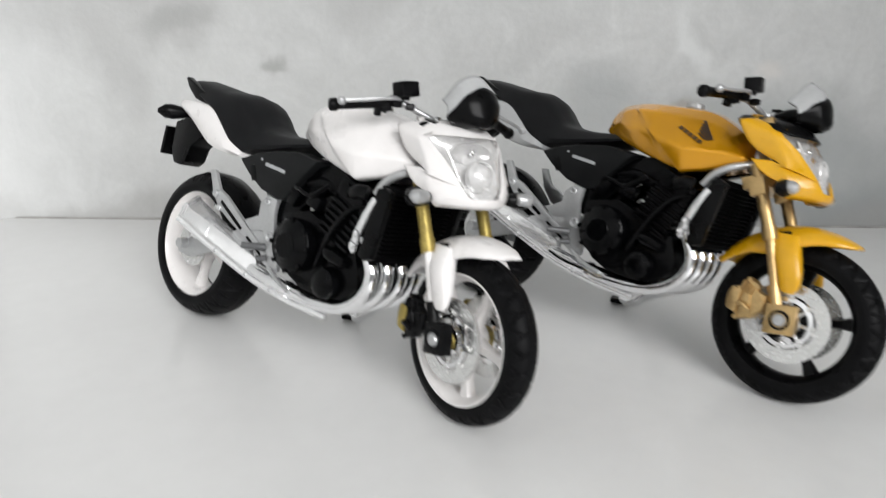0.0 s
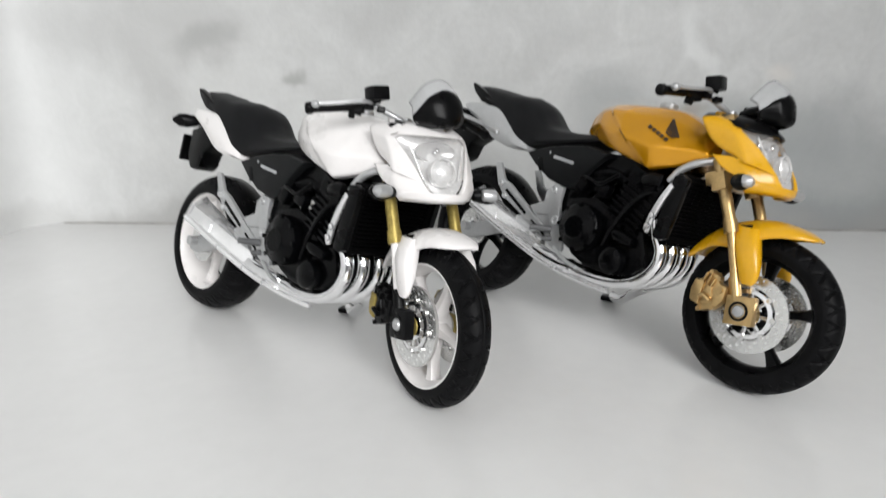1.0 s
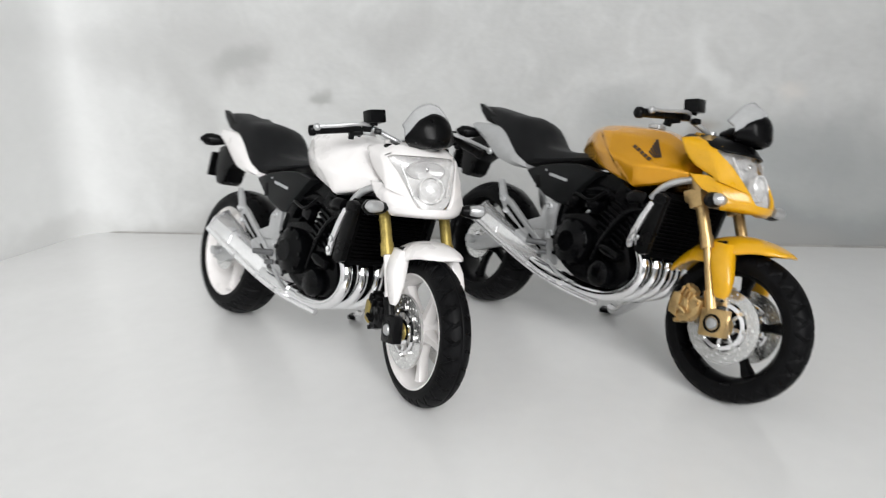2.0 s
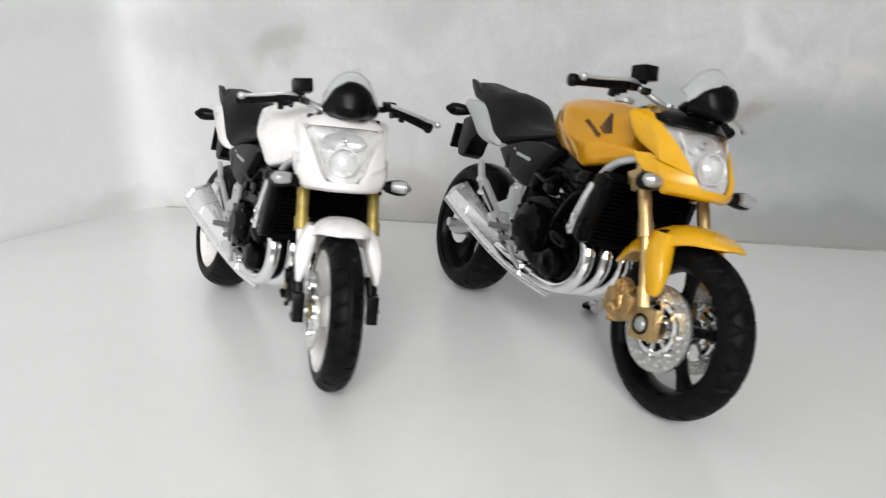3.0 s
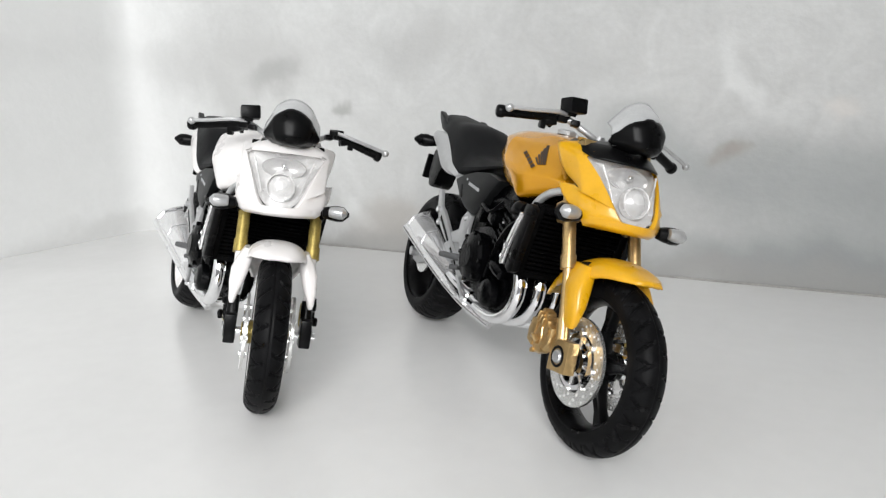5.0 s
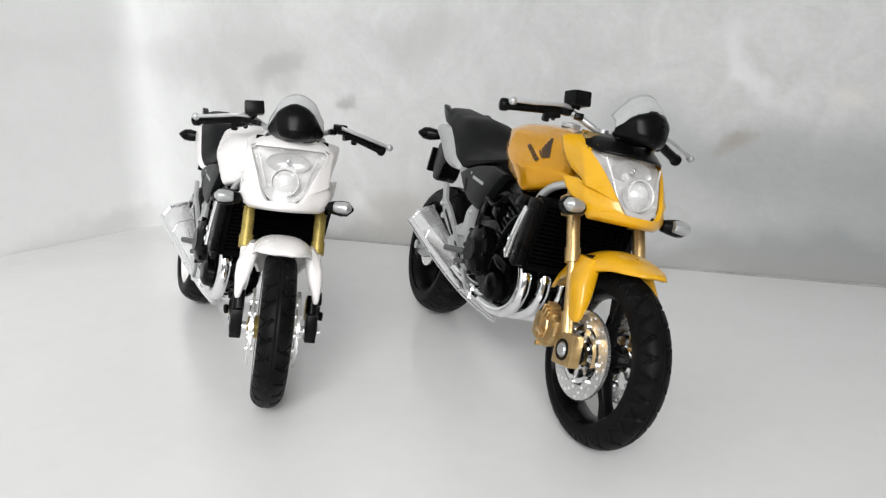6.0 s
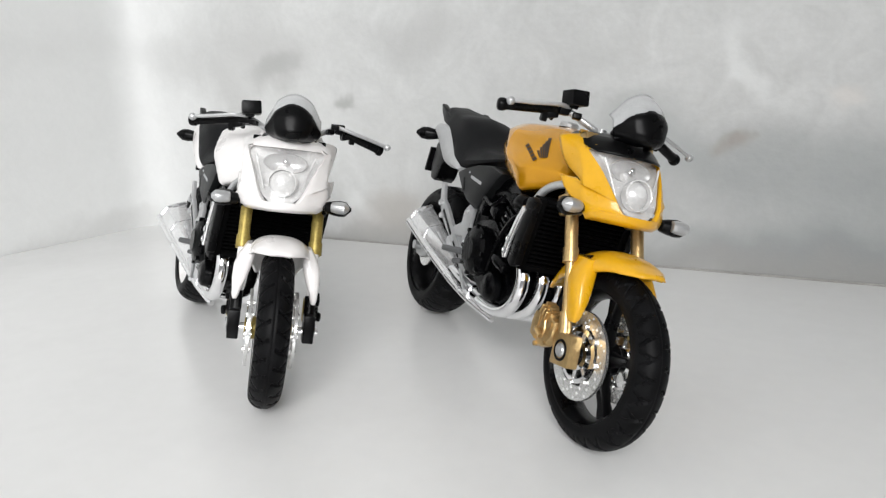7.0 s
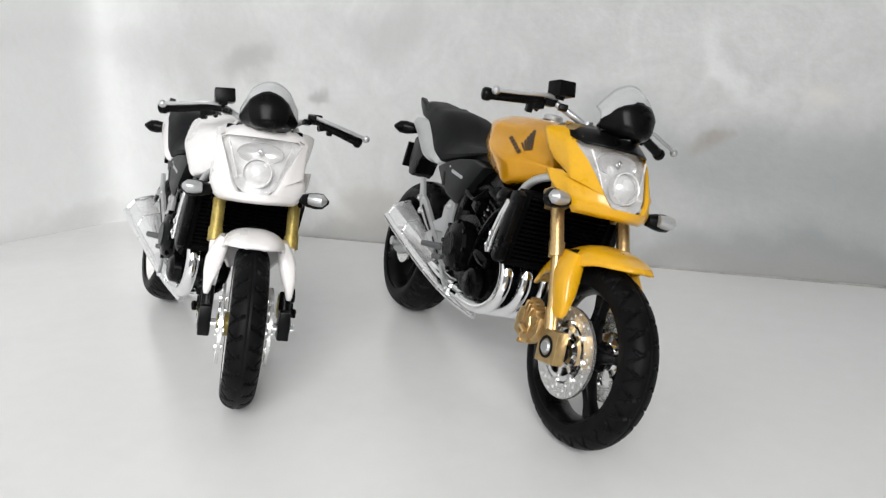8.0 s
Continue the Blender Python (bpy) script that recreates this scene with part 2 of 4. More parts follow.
def prism(outline, y0, y1, bevel=0.25, bm=None, lean=0.0):
    """A plate with an outline of (x, z) points from y0 to y1; lean shrinks the y1 face."""
    own = bmesh.new()
    cx = sum(q[0] for q in outline) / len(outline)
    cz = sum(q[1] for q in outline) / len(outline)
    a = [own.verts.new((x, y0, z)) for x, z in outline]
    b = [own.verts.new((x + (cx - x) * lean, y1, z + (cz - z) * lean)) for x, z in outline]
    own.faces.new(a)
    own.faces.new(b[::-1])
    for i in range(len(a)):
        j = (i + 1) % len(a)
        own.faces.new((a[j], a[i], b[i], b[j]))
    bmesh.ops.recalc_face_normals(own, faces=own.faces)
    bevelled(own, bevel)
    return merge(bm, own)


def merge(bm, own):
    if bm is None:
        return own
    me = bpy.data.meshes.new("joined")
    own.to_mesh(me)
    own.free()
    bm.from_mesh(me)
    bpy.data.meshes.remove(me)
    return bm


def box(centre, size, turn=(0, 0, 0), bevel=0.25, bm=None, segments=2):
    own = bmesh.new()
    bmesh.ops.create_cube(own, size=1, matrix=pose(*centre, *turn) @ Matrix.Diagonal((*size, 1)))
    bevelled(own, bevel, segments)
    return merge(bm, own)


def pod(a, b, r0, r1, r2, n=14, flat=1.0, bm=None):
    """A pointed bullet from a to b: radii at its start, widest place and end."""
    bm = bm or bmesh.new()
    a, b = Vector(a), Vector(b)
    d = (b - a).normalized()
    side = d.cross(Vector((0, 0, 1))).normalized()
    up = side.cross(d)
    loops = []
    for t, r in ((0, r0 * 0.7), (0.04, r0), (0.3, (r0 + r1) * 0.53), (0.55, r1), (0.78, r1 * 0.86 + r2 * 0.14), (0.94, r2), (1.0, r2 * 0.6)):
        loops.append([a + (b - a) * t + r * (math.cos(w) * side + flat * math.sin(w) * up) for w in (2 * math.pi * k / n for k in range(n))])
    return rings(bm, loops)


def half_profile_body(stations, n=4, samples=2):
    """A body mirrored about y = 0. Each station: x and (y, z) points down its right side, from top centre to bottom centre."""
    cols = len(stations[0][1])
    tracks = [spline([(x, pts[c][0], pts[c][1]) for x, pts in stations], n) for c in range(cols)]
    loops = []
    for i in range(len(tracks[0])):
        half = spline([tracks[c][i] for c in range(cols)], samples)
        half[0].y = half[-1].y = 0
        other = [Vector((q.x, -q.y, q.z)) for q in half[1:-1]][::-1]
        loops.append([*half, *other])
    return rings(bmesh.new(), loops)

# ---- the place ----


def slab(name, lo, hi, mat, label, category, bevel=0.0, kind="structure"):
    own = bmesh.new()
    size = [b - a for a, b in zip(lo, hi)]
    mid = [(a + b) / 2 for a, b in zip(lo, hi)]
    bmesh.ops.create_cube(own, size=1, matrix=Matrix.Translation(mid) @ Matrix.Diagonal((*size, 1)))
    bevelled(own, bevel, 3)
    return tagged(part(name, own, mat, None), label, category, kind=kind)


WALL_Y, WALL_X = 87.9, -108.0
LEFT = -600.0
slab("wall_back", (LEFT, WALL_Y, -900), (2400, WALL_Y + 100, 1700), PLASTER, "grey trowelled cement plaster wall with smudges and painted-in shading behind the table", "wall")


def plan(outline, z0, z1, bevel=0.0):
    """A solid with an outline in plan, between two heights."""
    own = bmesh.new()
    rings(own, [[Vector((x, y, z)) for x, y in outline] for z in (z0, z1)])
    bmesh.ops.recalc_face_normals(own, faces=own.faces)
    bevelled(own, bevel, 3)
    return own


# the left wall runs from the corner towards the room, a little askew
ASKEW = 0.13
def left_at(y):
    return WALL_X - (WALL_Y - y) * ASKEW


tagged(part("wall_left", plan([(left_at(WALL_Y), WALL_Y), (left_at(WALL_Y) - 60, WALL_Y), (left_at(-1900) - 60, -1900), (left_at(-1900), -1900)], -900, 1700), PLASTER, None), "grey cement plaster wall at the end of the table, lightened in its colour for the light on it", "wall", kind="structure")
# unseen room walls, floor and ceiling, added to enclose and bounce the light
slab("wall_right", (2400, -1900, -900), (2500, WALL_Y, 1700), PAINT, "plain painted wall across the room", "wall")
# added out of view to hold window light off the right side
slab("wall_end", (335, -330, -900), (420, WALL_Y, 1700), PAINT, "unseen plain wall added to block light from the right", "wall")
slab("floor", (LEFT, -2000, -950), (2500, WALL_Y + 100, -900), FLOOR, "tiled floor below the table", "floor")
slab("ceiling", (LEFT, -2000, 1700), (2500, WALL_Y + 100, 1800), PAINT, "painted ceiling over the room", "ceiling")
# The unseen wall behind the eye, with the window's opening in it
slab("wall_front", (LEFT, -2000, -900), (150, -1900, 1700), PAINT, "plain painted wall with a window opening", "wall")
slab("wall_front_right", (1950, -2000, -900), (2500, -1900, 1700), PAINT, "plain painted wall beside the window", "wall")
slab("wall_front_sill", (150, -2000, -900), (1950, -1900, 550), PAINT, "plain painted wall below the window", "wall")
slab("wall_front_lintel", (150, -2000, 1650), (1950, -1900, 1700), PAINT, "plain painted wall above the window", "wall")
corner = Vector((WALL_X, WALL_Y))
a, b = corner + Vector((16, 0)), corner + Vector((-16 * ASKEW, -16))
curve = [a * (1 - u) ** 2 + corner * 2 * u * (1 - u) + b * u**2 for u in (k / 24 for k in range(25))]
cove = rings(bmesh.new(), [[Vector((q.x, q.y, z)) for q in [corner + Vector((0.4, -0.6)), *curve]] for z in (-29.0, 1699.0)])
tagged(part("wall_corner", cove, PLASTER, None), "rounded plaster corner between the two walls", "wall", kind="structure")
table = tagged(new("table"), "white laminate table with a smooth glossy top", "table")
GAP = 0.9
part("tabletop", plan([(left_at(WALL_Y - GAP) + 0.02, WALL_Y - GAP), (left_at(-420) + 0.02, -420), (334, -420), (334, WALL_Y - GAP)], -30, 0, 1.0), TABLE, table)
# a thin strip darkens the joint between table and wall
slab("trim", (WALL_X + 4, WALL_Y - GAP, -2.0), (334, WALL_Y, 0.3), SEAM, "thin darker grey strip along the joint of table and wall", "seam", 0.25)
for lx in (-70, 295):
    for ly in (50, -385):
        part("leg", box((lx, ly, -465), (45, 45, 869.9), bevel=2), TABLE, table)

# ---- the toy motorcycles ----
# x runs forward from the rear axle, y to the rider's left, z up, in millimetres
AXLE_F, AXLE_R = Vector((79.6, 0, 15.85)), Vector((0.4, -0.5, 17.8))
SIDES = (("right", -1), ("left", 1))


def tyre(centre, R, w, r0, pitch):
    bm = bmesh.new()
    n, m = pitch * 16, 44
    rows = []
    for k in range(n):
        a = 2 * math.pi * k / n
        row = []
        for i in range(m + 1):
            th = radians(-104 + 208 * i / m)
            s = math.degrees(th) / 104
            # chevrons that point to the middle of the tread
            turn = (a * pitch / (2 * math.pi) + (0.5 if s > 0 else 0)) % 1.0
            arm = 1.0 * (abs(s) - 0.28)
            cut = 0.0
            if 0.28 < abs(s) < 0.68 and min(abs(turn - 0.5 - arm), abs(turn - 0.5 + arm)) < 0.075:
                cut = 0.36
            if 0.12 < abs(s) < 0.29 and abs(turn - 0.5 + 0.9 * arm) < 0.07:
                cut = 0.34
            if abs(s) < 0.03:
                cut = 0.12
            rt = R - r0 - 0.5
            r = r0 + 0.5 + rt * math.cos(th) - cut
            y = w * math.sin(th) * (1.0 if abs(s) < 0.85 else 0.985)
            row.append(bm.verts.new(centre + Vector((r * math.cos(a), y, r * math.sin(a)))))
        rows.append(row)
    for k in range(n):
        a, b = rows[k], rows[(k + 1) % n]
        for i in range(m):
            bm.faces.new((a[i], b[i], b[i + 1], a[i + 1]))
        bm.faces.new((a[m], b[m], b[0], a[0]))
    return bm


def rim(centre, r, w):
    bm = lathe([(r + 0.3, -w), (r + 0.3, w), (r, w + 0.45), (r - 0.7, w + 0.4), (r - 1.2, w - 0.3), (r - 1.9, w * 0.4), (r - 1.9, -w * 0.4), (r - 1.2, -w + 0.3), (r - 0.7, -w - 0.4), (r, -w - 0.45)], centre, 72, closed=True)
    lathe([(3.1, -w * 0.8), (3.1, w * 0.8), (2.2, w + 0.5), (1.0, w + 0.5), (1.0, -w - 0.5), (2.2, -w - 0.5)], centre, 28, bm=bm, closed=True)
    return bm


def wheel_spokes(centre, r, spokes, phase):
    out = []
    for k in range(spokes):
        a = phase + 360 * k / spokes
        own = bmesh.new()
        rows = []
        for d, half, deep in ((2.6, 1.5, 1.5), (5.0, 0.9, 1.15), (8.0, 0.85, 1.0), (r - 1.7, 1.4, 1.2)):
            rows.append([Vector((d, -deep, -half * 0.7)), Vector((d, -deep * 0.55, -half)), Vector((d, deep * 0.55, -half)), Vector((d, deep, -half * 0.7)), Vector((d, deep, half * 0.7)), Vector((d, deep * 0.55, half)), Vector((d, -deep * 0.55, half)), Vector((d, -deep, half * 0.7))])
        rings(own, rows)
        bmesh.ops.transform(own, matrix=Matrix.Translation(centre) @ Matrix.Rotation(radians(a), 4, "Y"), verts=own.verts)
        out.append(own)
    return out


def brake_disc(centre, y, r):
    c = centre + Vector((0, y, 0))
    bm = lathe([(r, -0.3), (r, 0.3), (r - 2.5, 0.3), (r - 2.5, -0.3)], c, 60, closed=True)
    return bm


def disc_holes(centre, y, r):
    """The rings of small drillings in a brake disc, as flush plugs; their pale colour is the light seen through."""
    c = centre + Vector((0, y, 0))
    bm = bmesh.new()
    for k in range(42):
        a = 2 * math.pi * k / 42
        d = r - 0.55 - 0.75 * (k % 3)
        q = c + Vector((d * math.cos(a), 0, d * math.sin(a)))
        tube([q - Vector((0, 0.34, 0)), q + Vector((0, 0.34, 0))], 0.22, 6, bm=bm)
    return bm


def disc_carrier(centre, y, r):
    c = centre + Vector((0, y, 0))
    bm = bmesh.new()
    lathe([(r - 2.9, -0.45), (r - 2.9, 0.45), (r - 3.7, 0.6), (r - 3.7, -0.6)], c, 40, bm=bm, closed=True)
    lathe([(2.6, -0.5), (2.6, 0.5), (1.6, 0.7), (1.6, -0.7)], c, 24, bm=bm, closed=True)
    return bm


def disc_arms(centre, y, r):
    """The eight short arms that hold a brake disc, each with its rivet."""
    c = centre + Vector((0, y, 0))
    for k in range(8):
        a = 2 * math.pi * k / 8
        u = Vector((math.cos(a), 0, math.sin(a)))
        bm = tube([c + u * 2.2, c + u * (r - 2.2)], 0.42, 6)
        q = c + u * (r - 2.75)
        yield tube([q - Vector((0, 0.7, 0)), q + Vector((0, 0.7, 0))], 0.55, 8, bm=bm)


TANK_X = [31.0, 32.4, 34.2, 37.0, 41.0, 46.0, 53.9, 58.5, 62.5, 65.2]
TANK_TOP = [49.0, 52.2, 53.9, 54.8, 55.3, 55.4, 54.8, 53.1, 50.6, 48.0]
TANK_LOW = [47.3, 46.7, 46.2, 45.3, 43.9, 42.4, 40.2, 41.5, 42.9, 44.0]
TANK_WIDE = [3.6, 5.8, 7.4, 9.2, 10.7, 11.5, 11.6, 10.0, 8.5, 7.2]


def smooth_at(x, xs, ys):
    """A smooth curve through points, at x."""
    path = spline([(a, b, 0) for a, b in zip(xs, ys)], 8)
    return float(np.interp(x, [q.x for q in path], [q.y for q in path]))


def tank_profile(x):
    """(y, z) down the tank's flank at x, from its ridge on top to its middle below."""
    zt, zb, w = smooth_at(x, TANK_X, TANK_TOP), float(np.interp(x, TANK_X, TANK_LOW)), smooth_at(x, TANK_X, TANK_WIDE)
    h = zt - zb
    square = min(1.0, max(0.0, (55.0 - x) / 10.0))
    corners = [(0, zt), ((0.34 + 0.2 * square) * w, zt - (0.03 + 0.05 * square) * h), ((0.62 + 0.24 * square) * w, zt - (0.2 + 0.05 * square) * h), (1.0 * w, zt - 0.64 * h), (0.88 * w, zb), (0, zb + 0.9)]
    out = [Vector((*corners[0], 0))]
    for a, b, c in zip(corners, corners[1:], corners[2:]):
        a, b, c = (Vector((*q, 0)) for q in (a, b, c))
        for k in range(5):
            u = k / 4
            p, q = b + (a - b) * 0.2, b + (c - b) * 0.2
            out.append(p * (1 - u) ** 2 + b * 2 * u * (1 - u) + q * u**2)
    return [*out, Vector((*corners[-1], 0))]


def tank_body():
    rows = []
    for x in np.concatenate([np.linspace(31.0, 34.4, 8), np.linspace(34.8, 63.0, 120), np.linspace(63.5, 65.2, 4)]):
        line = tank_profile(x)
        line = [a.lerp(b, k / 3) for a, b in zip(line, line[1:]) for k in range(3)] + [line[-1]]
        half = []
        for q in line:
            y, z = q.x, q.y
            # the knee hollow behind the slanted crease
            crease = 41.4 + (52.0 - z) * 1.08
            hollow = min(1.0, max(0.0, (crease - x) / 1.0)) * min(1.0, max(0.0, (y - 3.0) / 3.0))
            half.append(Vector((x, -y + hollow * (0.55 + 0.12 * min(9.0, max(0.0, crease - x))), z)))
        half[0].y = half[-1].y = 0
        rows.append([*half, *[Vector((q.x, -q.y, q.z)) for q in half[1:-1]][::-1]])
    return rings(bmesh.new(), rows)


def on_tank(x, z, out=0.16):
    """The place on the tank's right flank at x and z."""
    path = tank_profile(x)[:-6][::-1]
    return Vector((x, -float(np.interp(z, [q.y for q in path], [q.x for q in path])) - out, z + out * 0.5))


def decal(outline):
    """A thin printed patch that lies on the tank's right flank."""
    bm = bmesh.new()
    n = 8
    (a, b, c, d) = [Vector((x, 0, z)) for x, z in outline]
    grid = []
    for i in range(n + 1):
        p, q = a.lerp(b, i / n), d.lerp(c, i / n)
        grid.append([bm.verts.new(on_tank(*p.lerp(q, j / 2).xz)) for j in range(3)])
    for r, s in zip(grid, grid[1:]):
        for j in range(2):
            bm.faces.new((r[j], s[j], s[j + 1], r[j + 1]))
    return bm


def cowl_rows():
    """Rows down the headlamp cowl: z, nose x, half-width of the lamp, widest y, and x, y, z of its rear edge."""
    return [
        (55.2, 69.5, 0.0, 6.4, 66.0, 5.8, 55.0),
        (54.5, 71.8, 0.0, 7.4, 65.6, 7.4, 54.7),
        (53.5, 73.4, 0.0, 8.2, 64.8, 9.0, 54.4),
        (52.36, 74.35, 0.0, 8.8, 63.4, 9.9, 54.1),
        (52.32, 74.4, 6.6, 8.8, 63.4, 9.9, 54.1),
        (51.9, 74.8, 7.7, 9.0, 63.5, 10.1, 53.6),
        (51.0, 75.6, 7.4, 8.9, 64.1, 10.0, 52.4),
        (50.0, 76.3, 6.9, 8.8, 64.8, 9.8, 51.1),
        (49.0, 77.0, 6.4, 8.7, 65.7, 9.5, 49.8),
        (47.4, 77.8, 5.6, 8.6, 67.4, 9.1, 48.3),
        (46.0, 78.4, 5.0, 8.5, 69.6, 8.8, 47.2),
        (45.4, 78.6, 4.8, 8.5, 71.0, 8.6, 46.6),
        (45.35, 78.6, 4.8, 8.6, 67.0, 10.2, 46.7),
        (44.6, 78.9, 4.5, 9.0, 67.7, 10.1, 45.8),
        (43.8, 79.2, 4.2, 9.1, 68.7, 9.95, 44.7),
        (42.8, 79.45, 3.6, 9.1, 70.6, 9.8, 43.5),
        (41.9, 79.6, 2.9, 8.9, 72.6, 9.3, 42.7),
        (41.72, 79.62, 2.3, 8.8, 73.2, 9.1, 42.5),
        (41.68, 79.64, 0.0, 8.8, 73.3, 9.1, 42.5),
        (40.6, 79.7, 0.0, 8.2, 73.2, 8.2, 41.3),
        (39.8, 79.2, 0.0, 7.2, 73.0, 7.2, 40.3),
    ]


def nose(z):
    t = cowl_rows()[::-1]
    return float(np.interp(z, [r[0] for r in t], [r[1] for r in t])), float(np.interp(z, [r[0] for r in t], [r[3] for r in t]))


def bow(y, z):
    """x of the cowl's front at a height and a distance from its middle."""
    x, w = nose(z)
    k = min(1.0, abs(y) / w)
    return x - 5.6 * k**2.2


def lamp_half(z):
    """Half the lamp opening's width at a height."""
    return float(np.interp(z, [41.7, 41.9, 42.8, 43.8, 45.4, 47.4, 49.0, 51.0, 51.9, 52.3], [2.3, 2.9, 3.6, 4.2, 4.8, 5.6, 6.4, 7.4, 7.7, 6.62]))


def cowl_body(side):
    bm = bmesh.new()
    rows = []
    for z, xn, lamp, w, xr, yr, zr in cowl_rows():
        row = []
        # the upper blade folds over the lower one along a line that sinks towards the lamp
        fold = float(np.interp(z, [42.0, 44.4, 45.37, 45.38, 47.4, 49.5], [0.0, -0.15, -0.18, 0.32, 0.25, 0.0]))
        sink = float(np.interp(z, [41.9, 45.4, 50.0], [0.0, 2.2, 0.0]))
        for k in range(9):
            low = z - sink * (1 - k / 8)
            inner = lamp_half(low) if lamp else 0.0
            y = inner + (w * 0.985 - inner) * k / 8
            own = fold * min(1.0, max(0.0, (k - 1) / 5))
            # a rounded lip stands proud round the lamp
            if lamp:
                lip = float(np.interp(k, [0, 1, 2, 4, 8], [-0.4, 0.3, 0.32, 0.1, 0.0]))
            else:
                lip = float(np.interp(z, [39.8, 41.68, 50.0, 52.36, 54.5], [0.0, 0.3, 0.3, 0.3, 0.0])) * min(1.0, (8 - k) / 3)
            row.append(Vector((bow(y, low) + lip + 0.6 * own, side * (y + own), low)))
        x1, y1 = row[-1].x, row[-1].y
        for k in range(1, 9):
            u = k / 8
            row.append(Vector((x1 + (xr - x1) * u, y1 + (side * (yr - 0.25) - y1) * u**1.1, z + (zr - z) * u**1.2)))
        rows.append(row)
    outer = [[bm.verts.new(q) for q in row] for row in rows]
    for r, (a, b) in enumerate(zip(outer, outer[1:])):
        # between the two blades the cowl is open: the air slot
        for i in range(15 if r == 11 else len(a) - 1):
            if (a[i].co - b[i].co).length + (a[i + 1].co - b[i + 1].co).length < 1e-6:
                continue
            bm.faces.new((a[i], a[i + 1], b[i + 1], b[i]) if side < 0 else (b[i], b[i + 1], a[i + 1], a[i]))
    return bm


def thick(ob, mm, offset=-1.0):
    mod = ob.modifiers.new("thickness", "SOLIDIFY")
    mod.thickness, mod.offset = mm * MM, offset
    return ob


def lens_rows(back, grow=1.0):
    rows = []
    for z in np.linspace(52.45, 41.6, 12):
        lamp = lamp_half(z) * (1 + (grow - 1) * min(1.0, max(-1.0, (z - 43.5) / 3)))
        rows.append([Vector((bow(y, z) - back, y, z)) for y in np.linspace(-lamp, lamp, 15)])
    return rows


def screen(v0, v1, out, droop=0.0, rough=0.0):
    """The windscreen's sheet between two heights: a bowed middle with a flat cheek on each side; droop lowers its top edge towards the cheeks."""
    heights = [-0.25, -0.1, 0, 0.35, 0.7, 1]
    rng = random.Random(4)

    def at(v, u):
        x, z = np.interp(v, heights, [74.8, 75.8, 76.1, 75.5, 73.9, 71.4]), np.interp(v, heights, [53.3, 54.1, 55.0, 58.2, 61.2, 63.0])
        dx, dz = 5.6 - 1.8 * v, 1.0 + 7.4 * max(-0.1, v)
        w = np.interp(v, [-0.25, -0.1, 0.1, 0.4, 1], [2.4, 4.3, 5.2, 5.8, 6.0])
        return Vector((x + 0.7 - dx * (1 - math.cos(u)) + out * math.cos(u), (w + out) * math.sin(u), z + 0.5 - dz * (1 - math.cos(u)) + 0.6 * out))

    columns = []
    for j in range(-18, 19):
        f = j / 18
        top = v1 - droop * abs(f) ** 1.6 + rough * rng.uniform(-1, 1)
        column = []
        for i in range(12):
            v = v0 + (top - v0) * i / 11
            end, kink = radians(81) * (1 - 0.2 * max(0.0, v)), radians(38)
            if abs(f) < 0.5:
                q = at(v, kink * f / 0.5)
            else:
                q = at(v, kink).lerp(at(v, end), (abs(f) - 0.5) / 0.5)
                q.y *= 1 if f > 0 else -1
            column.append(q + Vector((0, 0.8, 0)))
        columns.append(column)
    return rings(bmesh.new(), columns, closed=False)


def fender():
    """The front mudguard's arch with a blade down each fork leg."""
    bm = bmesh.new()
    rows = []
    for k in range(33):
        a = radians(64 + (151 - 64) * k / 32)
        u = k / 32
        R = 18.9 - 0.5 * abs(u - 0.35)
        half = float(np.interp(u, [0, 0.1, 0.35, 0.7, 1], [2.4, 4.6, 6.2, 6.3, 4.4]))
        deep = float(np.interp(u, [0, 0.08, 0.3, 0.42, 0.62, 0.75, 1], [0.7, 1.9, 4.0, 5.2, 5.2, 3.8, 1.7]))
        row = []
        for j in range(17):
            w = -1 + j / 8
            y = half * math.sin(w * math.pi / 2)
            drop = deep * (1 - math.cos(w * math.pi / 2)) ** 1.25
            row.append(AXLE_F + Vector(((R - drop) * math.cos(a), y, (R - drop) * math.sin(a))))
        rows.append(row)
    return rings(bm, rows, closed=False)


def can(s0, s1, grow):
    """The muffler's tapered shell between two places along it; its rear end splays outwards."""
    back = [(8.2, -15.4, 25.1), (7.6, -13.9, 27.6), (4.8, -8.9, 29.4), (3.8, -9.4, 25.2)]
    front = [(28.4, -8.6, 15.4), (27.2, -8.3, 19.6), (26.8, -5.8, 19.4), (27.6, -5.9, 15.6)]
    loops = []
    for s in [s0 + (s1 - s0) * k / 4 for k in range(5)]:
        ring = [Vector(a).lerp(Vector(b), s) for a, b in zip(back, front)]
        mid = sum(ring, Vector()) / 4
        ring = [q + (q - mid).normalized() * grow for q in ring]
        # soften each corner
        loop = []
        for k in range(4):
            a, b, c = ring[k - 1], ring[k], ring[(k + 1) % 4]
            loop += [b.lerp(a, 0.1), b.lerp((a + c) / 2, 0.035), b.lerp(c, 0.1)]
        loops.append(loop)
    return rings(bmesh.new(), loops)


